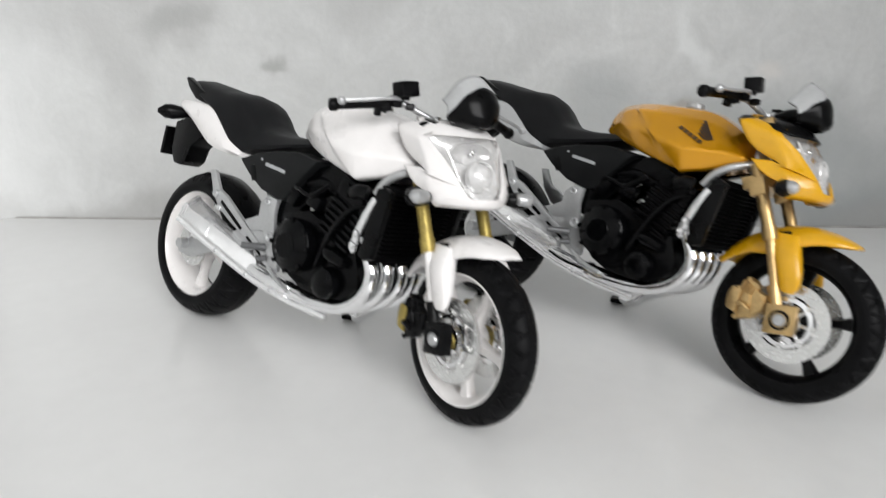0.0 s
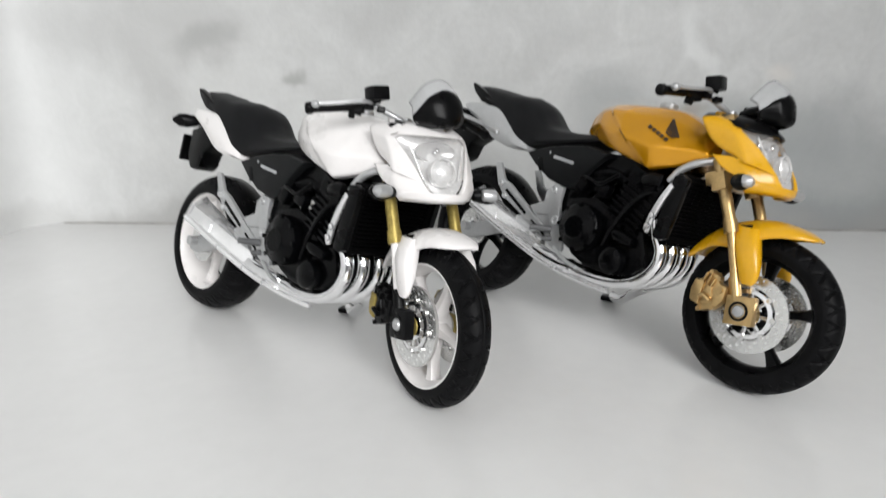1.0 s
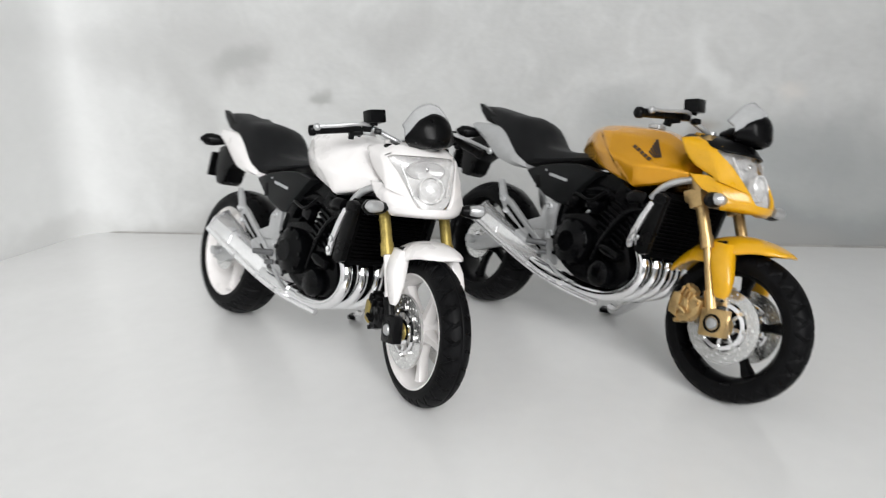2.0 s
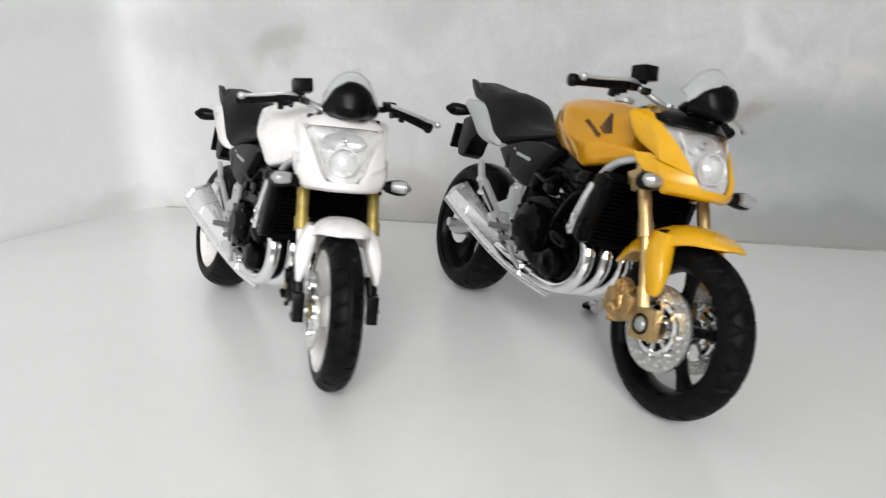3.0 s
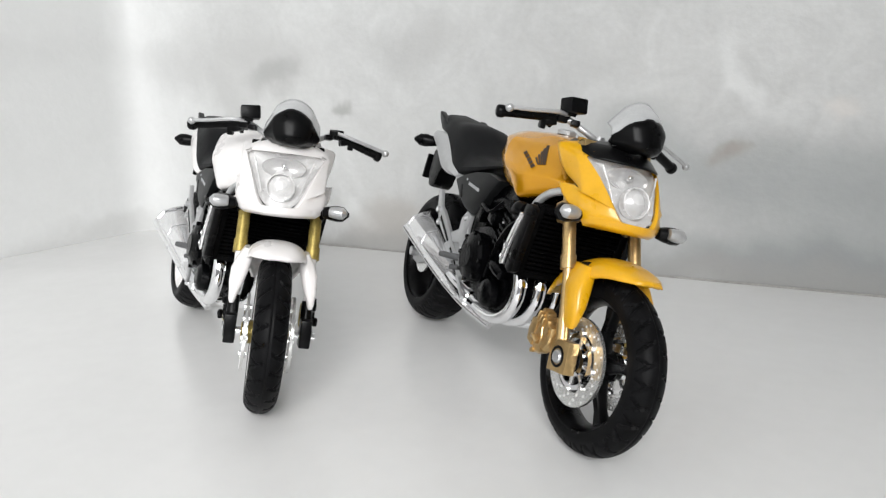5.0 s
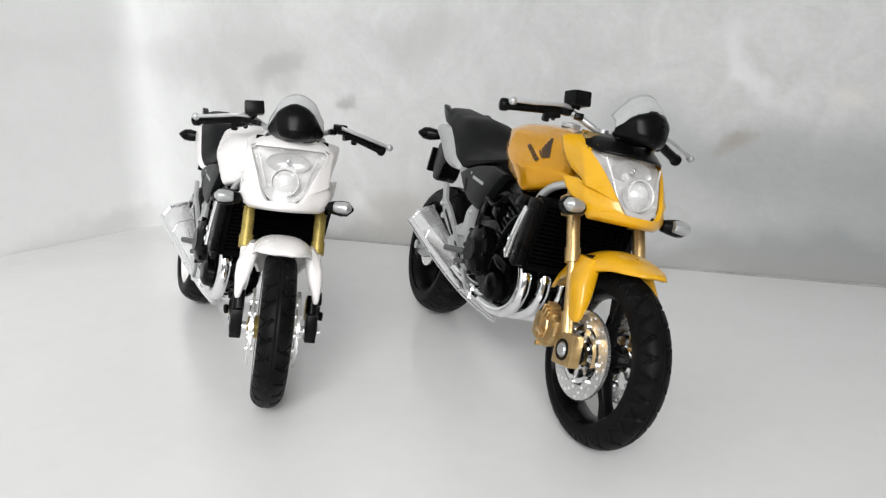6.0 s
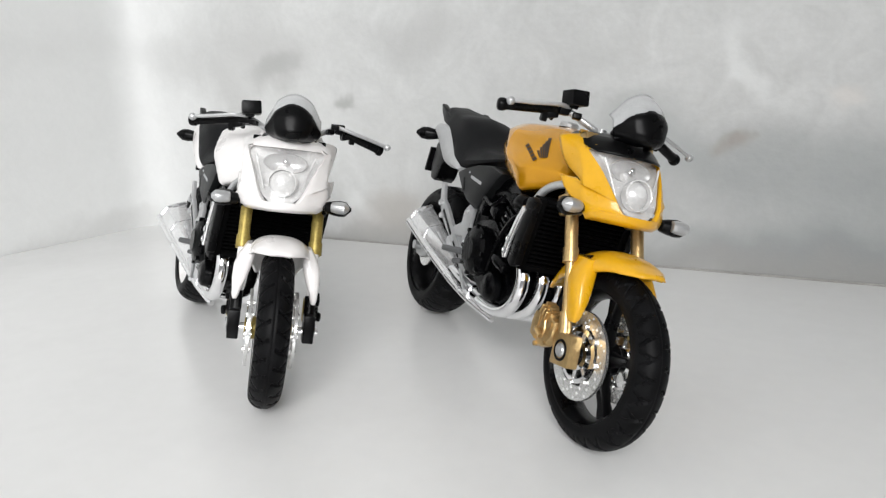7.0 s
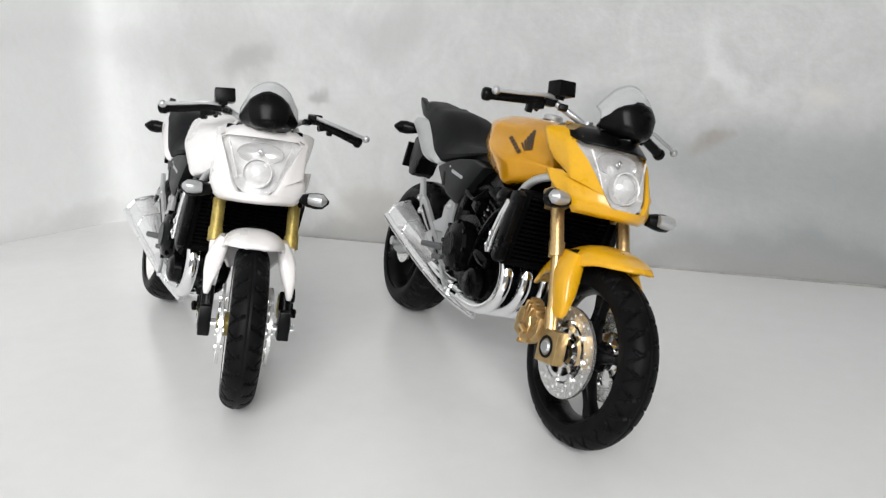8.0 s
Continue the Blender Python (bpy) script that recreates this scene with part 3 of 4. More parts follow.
def motorcycle(label, at, steer, look_of):
    root = tagged(new("toy_motorcycle"), label, "toy motorcycle", "toy motorcycles on the table")
    root.matrix_world = at
    # the fork, the handlebar and the headlamp turn about the steering axis, each with a little play
    axis = Vector((-math.sin(radians(16.8)), 0, math.cos(radians(16.8))))
    pivot = Matrix.Translation((82.3, 0, 0))
    fork, bars, head, nod, ahead, down = steer
    top = pivot @ Matrix.Translation(axis * 50)
    turns = {
        "fork": pivot @ Matrix.Rotation(radians(fork), 4, axis) @ pivot.inverted(),
        "bars": pivot @ Matrix.Rotation(radians(bars), 4, axis) @ pivot.inverted() @ Matrix.Translation((2.3, 0, -0.2)),
        "head": top @ Matrix.Rotation(radians(head), 4, axis) @ Matrix.Rotation(radians(nod), 4, "Y") @ top.inverted() @ Matrix.Translation((ahead, 0, -down)),
        "caliper": pivot @ Matrix.Rotation(radians(fork), 4, axis) @ pivot.inverted() @ Matrix.Translation((76.6, 0, 18.4)) @ Matrix.Diagonal((0.78, 1, 0.88, 1)) @ Matrix.Translation((-76.6, 0, -18.4)),
        "rear": Matrix.Translation((6.4, 0, -0.9)) @ Matrix.Diagonal((1, 1.2, 1, 1)),
        "plate": Matrix.Translation((3.0, 0, 0)),
    }
    paint, tank_paint, tail_paint, rim_mat = look_of["plastic"], look_of["tank"], look_of["tail"], look_of["rim"]

    def add(name, bm, mat, parent=root, text="", turned=False, angle=38):
        return part(name, bm, mat, parent, text, turns["fork" if turned is True else turned] if turned else None, angle)

    # wheels
    wheel = add("front_wheel", rim(AXLE_F, 12.4, 2.6), rim_mat, turned=True)
    for own in wheel_spokes(AXLE_F, 12.4, 5, look_of["phase"]):
        add("spoke", own, rim_mat, wheel, "", True)
    add("tyre", tyre(AXLE_F, 15.85, 3.2, 12.3, 28), RUBBER, wheel, "black rubber tyre with zigzag tread", True, 30)
    for _, s in SIDES:
        add("brake_disc", brake_disc(AXLE_F, s * 4.4, look_of["disc"]), DISC, wheel, "shiny drilled brake disc", True)
        tagged(add("drillings", disc_holes(AXLE_F, s * 4.4, look_of["disc"]), REFLECT, wheel, "", True), "rings of pale plugs for the light seen through small drillings", kind="stuff")
        add("carrier", disc_carrier(AXLE_F, s * 4.4, look_of["disc"]), CHROME, wheel, "chromed brake disc carrier", True)
        for arm in disc_arms(AXLE_F, s * 4.4, look_of["disc"]):
            add("disc_arm", arm, DISC, wheel, "", True)
    add("axle", tube([AXLE_F + Vector((0, -8.3, 0)), AXLE_F + Vector((0, 9.3, 0))], 0.85, 14), CHROME, wheel, "", True)
    add("hub", lathe([(1.8, -5.2), (2.3, -4.2), (2.3, 4.2), (1.8, 5.2), (1.0, 5.2), (1.0, -5.2)], AXLE_F, 24, closed=True), look_of["hub"], wheel, "", True)
    wheel = add("rear_wheel", rim(AXLE_R, 13.2, 4.6), rim_mat)
    for own in wheel_spokes(AXLE_R, 13.2, 5, 30):
        add("spoke", own, rim_mat, wheel)
    add("tyre", tyre(AXLE_R, 17.8, 5.9, 13.2, 32), RUBBER, wheel, "black rubber tyre with zigzag tread", False, 30)
    add("brake_disc", brake_disc(AXLE_R, -5.2, 5.4), DISC, wheel)
    tagged(add("drillings", disc_holes(AXLE_R, -5.2, 5.4), REFLECT, wheel), "rings of pale plugs for the light seen through small drillings", kind="stuff")
    add("carrier", disc_carrier(AXLE_R, -5.2, 5.4), CHROME, wheel)
    for arm in disc_arms(AXLE_R, -5.2, 5.4):
        add("disc_arm", arm, DISC, wheel)
    add("axle", tube([AXLE_R + Vector((0, -9.4, 0)), AXLE_R + Vector((0, 9.4, 0))], 1.2, 14), SILVER, wheel)

    # fork
    add("top_clamp", box((64.4, 0, 52.5), (4.6, 15.0, 1.8), (0, -22, 0), 0.4), look_of["clamp"], turned="bars")
    add("fork_clamp", box((68.3, 0, 41.0), (4.4, 16.6, 2.6), (0, -22, 0), 0.4), look_of["clamp"], turned=True)
    for _, s in SIDES:
        y = s * 7.3
        add("leg_clamp", box((69.3, s * 7.3, 40.2), (3.0, 3.2, 3.6), (0, -22, 0), 0.3), look_of["clamp"], turned=True)
        leg = add("fork_leg", tube([(67.8, y, 44.5), (73.4, y, 32.0)], 1.22, 18), look_of["fork"], turned=True)
        add("collar", tube([(72.9, y, 33.1), (73.9, y, 30.7)], 1.42, 18), look_of["fork"], leg, "", True)
        add("lower_leg", tube([(73.7, y, 31.4), (76.9, y, 21.8), (77.9, y, 18.4)], 0.88, 16, 3), look_of["fork_low"], leg, "", True)
        add("foot_sleeve", tube([(78.0, y, 18.2), (76.6, y, 22.4)], 1.15, 16), look_of["foot"], leg, "", True)
        foot = prism([(76.4, 18.9), (81.9, 19.6), (82.4, 14.0), (76.9, 13.2)], y - 1.1, y + 1.1, 0.3)
        add("axle_bracket", foot, look_of["foot"], leg, "", True)
        add("axle_nut", lathe([(0.01, s * 1.55), (1.0, s * 1.5), (1.25, s * 1.15), (1.25, s * 0.8)], (79.4, y, 16.3), 20), SILVER, leg, "", True)
        add("axle_ring", lathe([(1.45, s * 1.0), (1.45, s * 1.25), (1.85, s * 1.25), (1.95, s * 1.0)], (79.4, y, 16.3), 24, closed=True), BLACK, leg, "", True)
        cal = prism([(69.0, 17.6), (69.8, 20.8), (71.6, 23.4), (73.4, 23.2), (74.4, 21.0), (76.6, 20.6), (76.4, 17.0), (74.0, 14.6), (70.6, 13.4), (69.2, 14.6)], y - s * 0.2, y + s * 1.5, 0.45, lean=0.12)
        caliper = add("brake_caliper", cal, look_of["caliper"], leg, "", "caliper")
        bm = prism([(69.8, 18.0), (71.0, 20.6), (72.6, 20.4), (73.4, 17.8), (72.6, 15.6), (70.4, 15.0)], y + s * 1.0, y + s * 1.8, 0.4, lean=0.2)
        for bx, bz in ((69.6, 20.6), (71.6, 23.0), (73.8, 21.9), (70.2, 14.2), (73.6, 15.2)):
            tube([(bx, y, bz), (bx, y + s * 1.75, bz)], 0.55, 8, bm=bm)
        for k in range(3):
            box((70.6 + 1.1 * k, y + s * 1.7, 21.8 - 0.5 * k), (0.6, 1.1, 2.0), (0, 20, 0), 0.15, bm=bm, segments=1)
        tube([(70.0, y + s * 1.9, 17.0), (71.4, y + s * 2.5, 17.6), (73.2, y + s * 2.3, 16.6)], 0.5, 8, 4, bm=bm)
        tube([(74.8, y + s * 0.8, 19.4), (74.8, y + s * 1.9, 19.4)], 0.8, 10, bm=bm)
        add("caliper_cap", bm, look_of["caliper_cap"], caliper, "", "caliper")
        own = prism([(67.4, 15.8), (67.2, 18.4), (67.9, 20.8), (70.4, 20.6), (70.0, 15.0)], y - s * 0.9, y + s * 1.9, 0.35)
        box((67.5, y, 16.8), (1.2, 1.6, 1.2), bevel=0.2, bm=own)
        box((67.5, y, 19.0), (1.2, 1.6, 1.2), bevel=0.2, bm=own)
        add("pad_housing", own, look_of["fork"], caliper, "", "caliper")

    guard = thick(add("front_fender", fender(), paint, root, "", True, 60), 0.7)
    for _, s in SIDES:
        rows = []
        for x0, x1, y0, y1, z in ((73.6, 78.4, 4.0, 6.4, 32.4), (74.2, 79.2, 4.4, 7.7, 30.4), (75.2, 80.1, 5.0, 8.5, 28.2), (76.4, 80.9, 5.8, 8.6, 25.6), (77.2, 81.2, 6.6, 8.4, 23.8), (77.7, 81.0, 6.9, 8.3, 22.4), (78.4, 80.4, 7.2, 8.1, 21.6)):
            rows.append([Vector(((x0 + x1) / 2 + (x1 - x0) / 2 * math.copysign(abs(math.cos(a)) ** 0.55, math.cos(a)), s * ((y0 + y1) / 2 + (y1 - y0) / 2 * math.copysign(abs(math.sin(a)) ** 0.7, math.sin(a))), z)) for a in (2 * math.pi * k / 16 for k in range(16))])
        blade = rings(bmesh.new(), rows)
        add("fender_blade", blade, paint, guard, "", True)
        # a black box paints the dark of a hole in the fender
        add("fender_slot", box((75.6, s * 4.9, 32.45), (2.2, 1.1, 0.8), (0, -12, 0), 0.2), BLACK, guard, "", True)

    # headlamp cowl
    cowl = thick(add("headlamp_cowl", merge(cowl_body(-1), cowl_body(1)), look_of["cowl"], root, "", "head", 50), 0.6)
    lens = add("headlamp_lens", rings(bmesh.new(), lens_rows(0.45), closed=False), LENS, cowl, "clear plastic headlamp lens", "head", 60)
    lens.visible_shadow = False
    bowl = []
    for i, row in enumerate(lens_rows(0.9, 1.07)):
        u = (i - 5.5) / 5.5
        bowl.append([Vector((q.x - 3.2 * max(0.0, 1 - ((j - 7) / 7) ** 4) * max(0.0, 1 - u**4), q.y, q.z)) for j, q in enumerate(row)])
    add("reflector", rings(bmesh.new(), bowl, closed=False), REFLECT, cowl, "silvered headlamp reflector", "head", 60)
    bm = lathe([(2.55, -0.1), (2.55, 1.25), (2.68, 1.35), (2.8, 1.2), (2.8, -0.1)], (0, 0, 0), 30)
    lathe([(2.55, 0.2), (2.1, 0.95), (1.3, 1.5), (0.5, 1.75), (0.01, 1.8)], (0, 0, 0), 30, bm=bm)
    bmesh.ops.transform(bm, matrix=Matrix.Translation((76.4, 0, 45.4)) @ Matrix.Rotation(radians(-90), 4, "Z") @ Matrix.Rotation(radians(8), 4, "X"), verts=bm.verts)
    add("projector_lamp", bm, REFLECT, cowl, "", "head")
    bm = lathe([(0.01, -0.5), (1.2, -0.4), (2.2, 0.0), (2.55, 0.25), (2.65, 0.38), (2.8, 0.1)], (0, 0, 0), 30)
    bmesh.ops.transform(bm, matrix=Matrix.Translation((73.3, 0, 49.4)) @ Matrix.Rotation(radians(-90), 4, "Z") @ Matrix.Diagonal((1.6, 1, 0.75, 1)), verts=bm.verts)
    upper = add("upper_lamp", bm, BOWL, cowl, "", "head")
    add("bulb", pod((73.2, 0, 49.7), (74.6, 0, 49.6), 0.35, 0.6, 0.4), CHROME, upper, "", "head")
    for _, s in SIDES:
        add("reflector_fin", tube([(73.6, s * 5.9, 50.9), (75.2, s * 4.7, 47.4), (76.4, s * 3.7, 44.2)], 0.2, 8, 4), REFLECT, cowl, "", "head")
    add("cowl_top", prism([(62.0, 55.0), (66.0, 55.4), (69.0, 54.8), (70.0, 53.6), (66.0, 52.8), (62.0, 53.2)], -5.6, 5.6, 0.4), BLACK, cowl, "black instrument shelf", "head")
    for _, s in SIDES:
        # a black box set in the opening as its darkness
        add("air_slot", box((70.8, s * 8.25, 46.8), (2.4, 0.7, 0.7), (0, 36, 0), 0.3), BLACK, cowl, "", "head")

    if look_of["emblem"]:
        brow = []
        for z, k, back in ((55.3, 6.0, 62.5), (54.4, 7.0, 62.0), (53.4, 7.7, 62.5), (52.5, 8.0, 64.0), (52.0, 7.7, 0), (51.6, 7.0, 0)):
            row = [Vector((bow(y, z) + 0.6, y, z + 0.2)) for y in np.linspace(-k, k, 17)]
            if back:
                row = [Vector((back, -k, z + 0.2)), *row, Vector((back, k, z + 0.2))]
            else:
                row = [row[0], *row, row[-1]]
            brow.append(row)
        thick(add("brow", rings(bmesh.new(), brow, closed=False), BLACK, cowl, "glossy black brow over the headlamp", "head", 60), 0.3)

    # windscreen and dials
    glass = thick(add("windscreen", screen(0.0, 1.0, 0.0), SMOKE, root, "grey plastic windscreen painted black in front", "head", 60), 0.5)
    thick(add("black_band", screen(-0.25, look_of["band_top"], 0.2, look_of["droop"], look_of["ragged"]), look_of["band"], glass, "", "head", 60), 0.9)
    add("dial_housing", pod((66.5, 0, 56.0), (71.5, 0, 56.8), 1.4, 2.2, 1.8, flat=0.7), BLACK, root, "", "head")

    # handlebar
    bar = add("handlebar", tube([(59.6, -12, 57.0), (60.4, -8.6, 57.0), (62.4, -5.2, 55.4), (63.2, -2.4, 54.4), (63.2, 2.4, 54.4), (62.4, 5.2, 55.4), (60.4, 8.6, 57.0), (59.6, 12, 57.0)], 0.62, 10, 4), SILVER, root, "", "bars")
    for _, s in SIDES:
        add("grip", tube([(59.9, s * 11.0, 56.9 - 0.3 * (s > 0)), (57.9 + 0.3 * (s > 0), s * (20.6 - 1.7 * (s > 0)), 55.5 - 1.6 * (s > 0))], 0.95, 14), BLACK, bar, "", "bars")
        add("bar_end", pod((57.95 + 0.3 * (s > 0), s * (20.4 - 1.7 * (s > 0)), 55.5 - 1.6 * (s > 0)), (57.6 + 0.3 * (s > 0), s * (22.0 - 2.0 * (s > 0)), 55.3 - 1.8 * (s > 0)), 1.1, 1.2, 0.9), BLACK, bar, "", "bars")
        lever = add("lever", tube([(61.6, s * 9.4, 57.7), (62.4, s * 12.5, 57.6 - 0.7 * (s > 0)), (61.6, s * 17.0, 56.8 - 1.1 * (s > 0)), (60.7, s * 20.6, 56.3 - 1.6 * (s > 0))], 0.42, 8, 4, taper=0.36), SILVER, bar, "", "bars")
        bm = bmesh.new()
        bmesh.ops.create_icosphere(bm, subdivisions=2, radius=0.82, matrix=Matrix.Translation((60.5, s * 20.8, 56.2 - 1.6 * (s > 0))))
        add("lever_ball", bm, SILVER, lever, "", "bars")
        bm = box((60.6, s * 10.0, 57.2), (2.3, 2.0, 2.2), (0, 0, s * 12), 0.35)
        box((59.5, s * 11.6, 55.9), (1.9, 2.2, 1.5), (15, 0, s * 12), 0.3, bm=bm)
        box((61.8, s * 9.0, 58.2 - 0.6 * (s > 0)), (1.4, 1.8, 1.0), (0, 20, 0), 0.2, bm=bm)
        box((59.2, s * 12.9, 55.3), (1.5, 1.2, 2.0), (0, 12, s * 10), 0.25, bm=bm)
        box((62.4, s * 8.0, 56.4), (1.5, 1.6, 1.1), (0, -10, s * 20), 0.2, bm=bm)
        tube([(59.0, s * 10.6, 56.4), (57.9, s * 10.8, 55.2)], 0.5, 8, bm=bm)
        add("switch_housing", bm, BLACK, bar, "", "bars")
        add("riser", tube([(63.2, s * 2.6, 52.6), (63.2, s * 2.6, 55.2)], 1.0, 12), SILVER, bar, "", "bars")
    bm = box((61.8, -8.8, 59.5), (3.2, 4.0, 2.8), (6, -8, 10), 0.35)
    tube([(61.4, -9.2, 58.6), (61.0, -9.4, 57.2)], 0.7, 8, bm=bm)
    add("brake_fluid_reservoir", bm, BLACK, bar, "square black brake fluid reservoir", "bars")

    # turn signals
    for _, s in SIDES:
        z = 41.4
        stalk = add("front_turn_signal", tube([(73.4, s * 6.2, z + 0.3), (74.2, s * 9.2, z)], 0.75, 10), BLACK, root, "", "head")
        add("lamp_housing", pod((74.0, s * 8.6, z), (75.2, s * 13.9, z), 1.15, 1.75, 0.7, flat=0.95), BLACK, stalk, "", "head")
        add("lamp_lens", pod((75.5, s * 9.9, z + 0.25), (76.2, s * 13.5, z + 0.2), 1.2, 1.5, 0.7, flat=0.85), SILVER, stalk, "silver turn signal lens", "head")
        stalk = add("rear_turn_signal", tube([(-8.5, s * 2.6, 48.6), (-12.6, s * 6.0, 48.6)], 0.7, 8), BLACK, turned="plate")
        add("lamp_housing", pod((-12.0, s * 5.4, 48.6), (-15.6, s * 12.0, 48.0), 1.0, 1.85, 0.8), BLACK, stalk, "", "plate")

    # tank, seat and tail
    tank = add("fuel_tank", tank_body(), tank_paint, root, "", False, 80)
    add("filler_cap", lathe([(0.01, 0.5), (1.7, 0.5), (2.0, 0.2), (2.0, -0.6)], (0, 0, 0), 24), SILVER, tank, "")
    tank.children[-1].matrix_local = pose(0.0492, 0, 0.0557, 90, 0, 0)
    if look_of["emblem"]:
        # five feathers that spread upwards from the foot of the wing, and a slanting row of bars behind them
        for k in range(5):
            u = k / 4
            bx, bz, tx, tz = 57.3 + 1.2 * u, 47.45 + 0.3 * u, 55.3 - 0.3 * u, 48.75 + 2.85 * u
            add("wing_feather", decal([(bx, bz), (bx + 0.24, bz + 0.06), (tx + 0.3 + 0.25 * u, tz + 0.2), (tx, tz)]), DARKPRINT, tank, "dark wing emblem printed on the tank")
        for k in range(5):
            q = [(51.7 + 5.7 * u, 49.9 - 2.9 * u) for u in (k / 5, (k + 0.74) / 5)]
            add("print_bar", decal([q[0], q[1], (q[1][0] - 0.3, q[1][1] - 0.62), (q[0][0] - 0.3, q[0][1] - 0.62)]), DARKPRINT, tank)
    seat = half_profile_body([
        (-12.0, [(0, 57.2), (-2.6, 56.9), (-3.6, 56.0), (-3.0, 55.4), (0, 55.2)]),
        (-8.5, [(0, 57.7), (-4.4, 56.9), (-5.9, 55.6), (-5.4, 54.3), (0, 54.0)]),
        (0.0, [(0, 56.5), (-5.7, 55.6), (-7.4, 53.6), (-7.5, 51.6), (0, 51.0)]),
        (5.0, [(0, 55.7), (-6.1, 54.7), (-7.9, 52.2), (-8.1, 49.4), (0, 48.8)]),
        (9.6, [(0, 55.4), (-6.1, 54.2), (-8.0, 50.8), (-8.4, 45.4), (0, 45.0)]),
        (12.6, [(0, 54.6), (-5.8, 53.2), (-7.8, 49.4), (-8.5, 42.4), (0, 42.0)]),
        (15.2, [(0, 52.9), (-5.2, 51.4), (-7.4, 48.0), (-8.4, 41.4), (0, 41.0)]),
        (17.6, [(0, 50.2), (-4.8, 49.0), (-7.0, 46.6), (-8.3, 42.0), (0, 41.6)]),
        (20.8, [(0, 47.9), (-4.6, 47.3), (-6.7, 46.0), (-8.1, 42.7), (0, 42.2)]),
        (28.0, [(0, 47.1), (-4.4, 46.8), (-6.4, 46.1), (-7.9, 43.8), (0, 43.4)]),
        (34.0, [(0, 47.2), (-4.0, 47.0), (-5.8, 46.5), (-7.2, 44.9), (0, 44.4)]),
        (38.0, [(0, 47.2), (-3.6, 47.0), (-5.0, 46.6), (-6.2, 45.6), (0, 45.0)]),
    ], 4, 3)
    add("seat", seat, SEAT, root, "black seat with a raised pillion step")
    tail = half_profile_body([
        (x, [(0, hi), (-0.8 * w, hi), (-w, hi - 0.2 * (hi - lo)), (-0.985 * w, lo), (0, lo)])
        for x, hi, lo, w in ((-13.0, 51.7, 51.0, 5.4), (-9.5, 51.9, 49.4, 7.2), (-4.0, 51.7, 47.2, 8.1), (0.5, 51.4, 44.6, 8.5), (4.6, 50.7, 42.3, 8.7), (10.5, 46.3, 41.0, 8.8), (17.3, 41.4, 40.7, 8.7))
    ], 4, 3)
    add("tail_cowl", tail, tail_paint)
    for _, s in SIDES:
        blade = prism([(-1.0, 51.2), (-6.4, 51.9), (-11.5, 53.2), (-14.8, 55.8), (-16.4, 58.0), (-15.6, 58.3), (-13.0, 57.2), (-9.8, 55.7), (-6.0, 54.3), (-1.4, 53.0)], s * 4.7, s * 6.1, 0.4)
        add("grab_handle", blade, BLACK, turned="rear")
    bm = prism([(-18.6, 46.4), (-13.0, 48.2), (-6.0, 48.0), (-5.6, 45.2), (-7.0, 43.1), (-10.8, 40.7), (-12.4, 36.8), (-14.6, 35.4), (-17.6, 35.8), (-19.2, 39.3)], -3.0, 3.0, 0.6)
    hanger = add("plate_hanger", bm, BLACK)
    add("number_plate", box((-22.4, 0, 41.2), (1.2, 6.8, 7.4), (0, 9, 0), 0.3), BLACK, hanger, "small black plate")
    add("plate_arm", box((-20.2, 0, 43.0), (3.8, 3.0, 2.2), (0, 4, 0), 0.3), BLACK, hanger)
    add("tail_lamp", box((-13.2, 0, 48.6), (3.4, 6.4, 2.6), (0, -14, 0), 0.6), BLACK, root, "dark tail lamp", "plate")

    # side covers and frame
    for _, s in SIDES:
        plate = prism([(17.0, 40.4), (22.0, 42.0), (28.0, 43.3), (36.0, 44.0), (43.0, 42.8), (40.0, 40.2), (36.4, 36.2), (34.2, 33.4), (31.8, 33.0), (26.0, 34.4), (20.8, 37.4)], s * 5.0, s * 9.2, 0.7, lean=0.04)
        cover = add("side_cover", plate, SIDE, root, "dark satin side cover")
        # black plate laid on in place of a shaded recess
        add("recess", prism([(21.4, 39.2), (23.2, 39.6), (24.6, 36.4), (23.0, 36.0)], s * 9.05, s * 9.28, 0.15), BLACK, cover)
        add("print_bar", prism([(26.8, 40.5), (33.2, 39.6), (33.1, 38.9), (26.7, 39.8)], s * 9.15, s * 9.27, 0.0), GREYPRINT, cover)
        add("rivet", lathe([(0.01, s * 9.4), (0.25, s * 9.35), (0.3, s * 9.05)], (25.4, 0, 41.0), 10), GREYPRINT, cover)
        beam = prism([(62.6, 46.9), (63.2, 43.2), (60.0, 42.0), (52.0, 39.4), (44.0, 36.8), (38.0, 33.0), (33.0, 27.0), (29.6, 27.6), (31.0, 34.2), (37.6, 40.4), (45.0, 42.8), (58.0, 46.4)], s * 4.4, s * 7.2, 0.5)
        add("frame_beam", beam, ENGINE)
    add("steering_head", tube([(66.2, 0, 43.6), (63.4, 0, 51.6)], 2.1, 16), SILVER)

    # engine
    case = prism([(31.6, 30.8), (33.0, 22.0), (36.4, 18.0), (41.0, 16.0), (47.0, 15.6), (53.0, 16.4), (56.6, 19.4), (56.2, 22.6), (54.6, 27.0), (48.0, 29.6), (40.0, 32.6)], -7.4, 7.4, 0.9)
    engine = add("engine", case, ENGINE, root, "black engine with ribbed cylinders and round covers")
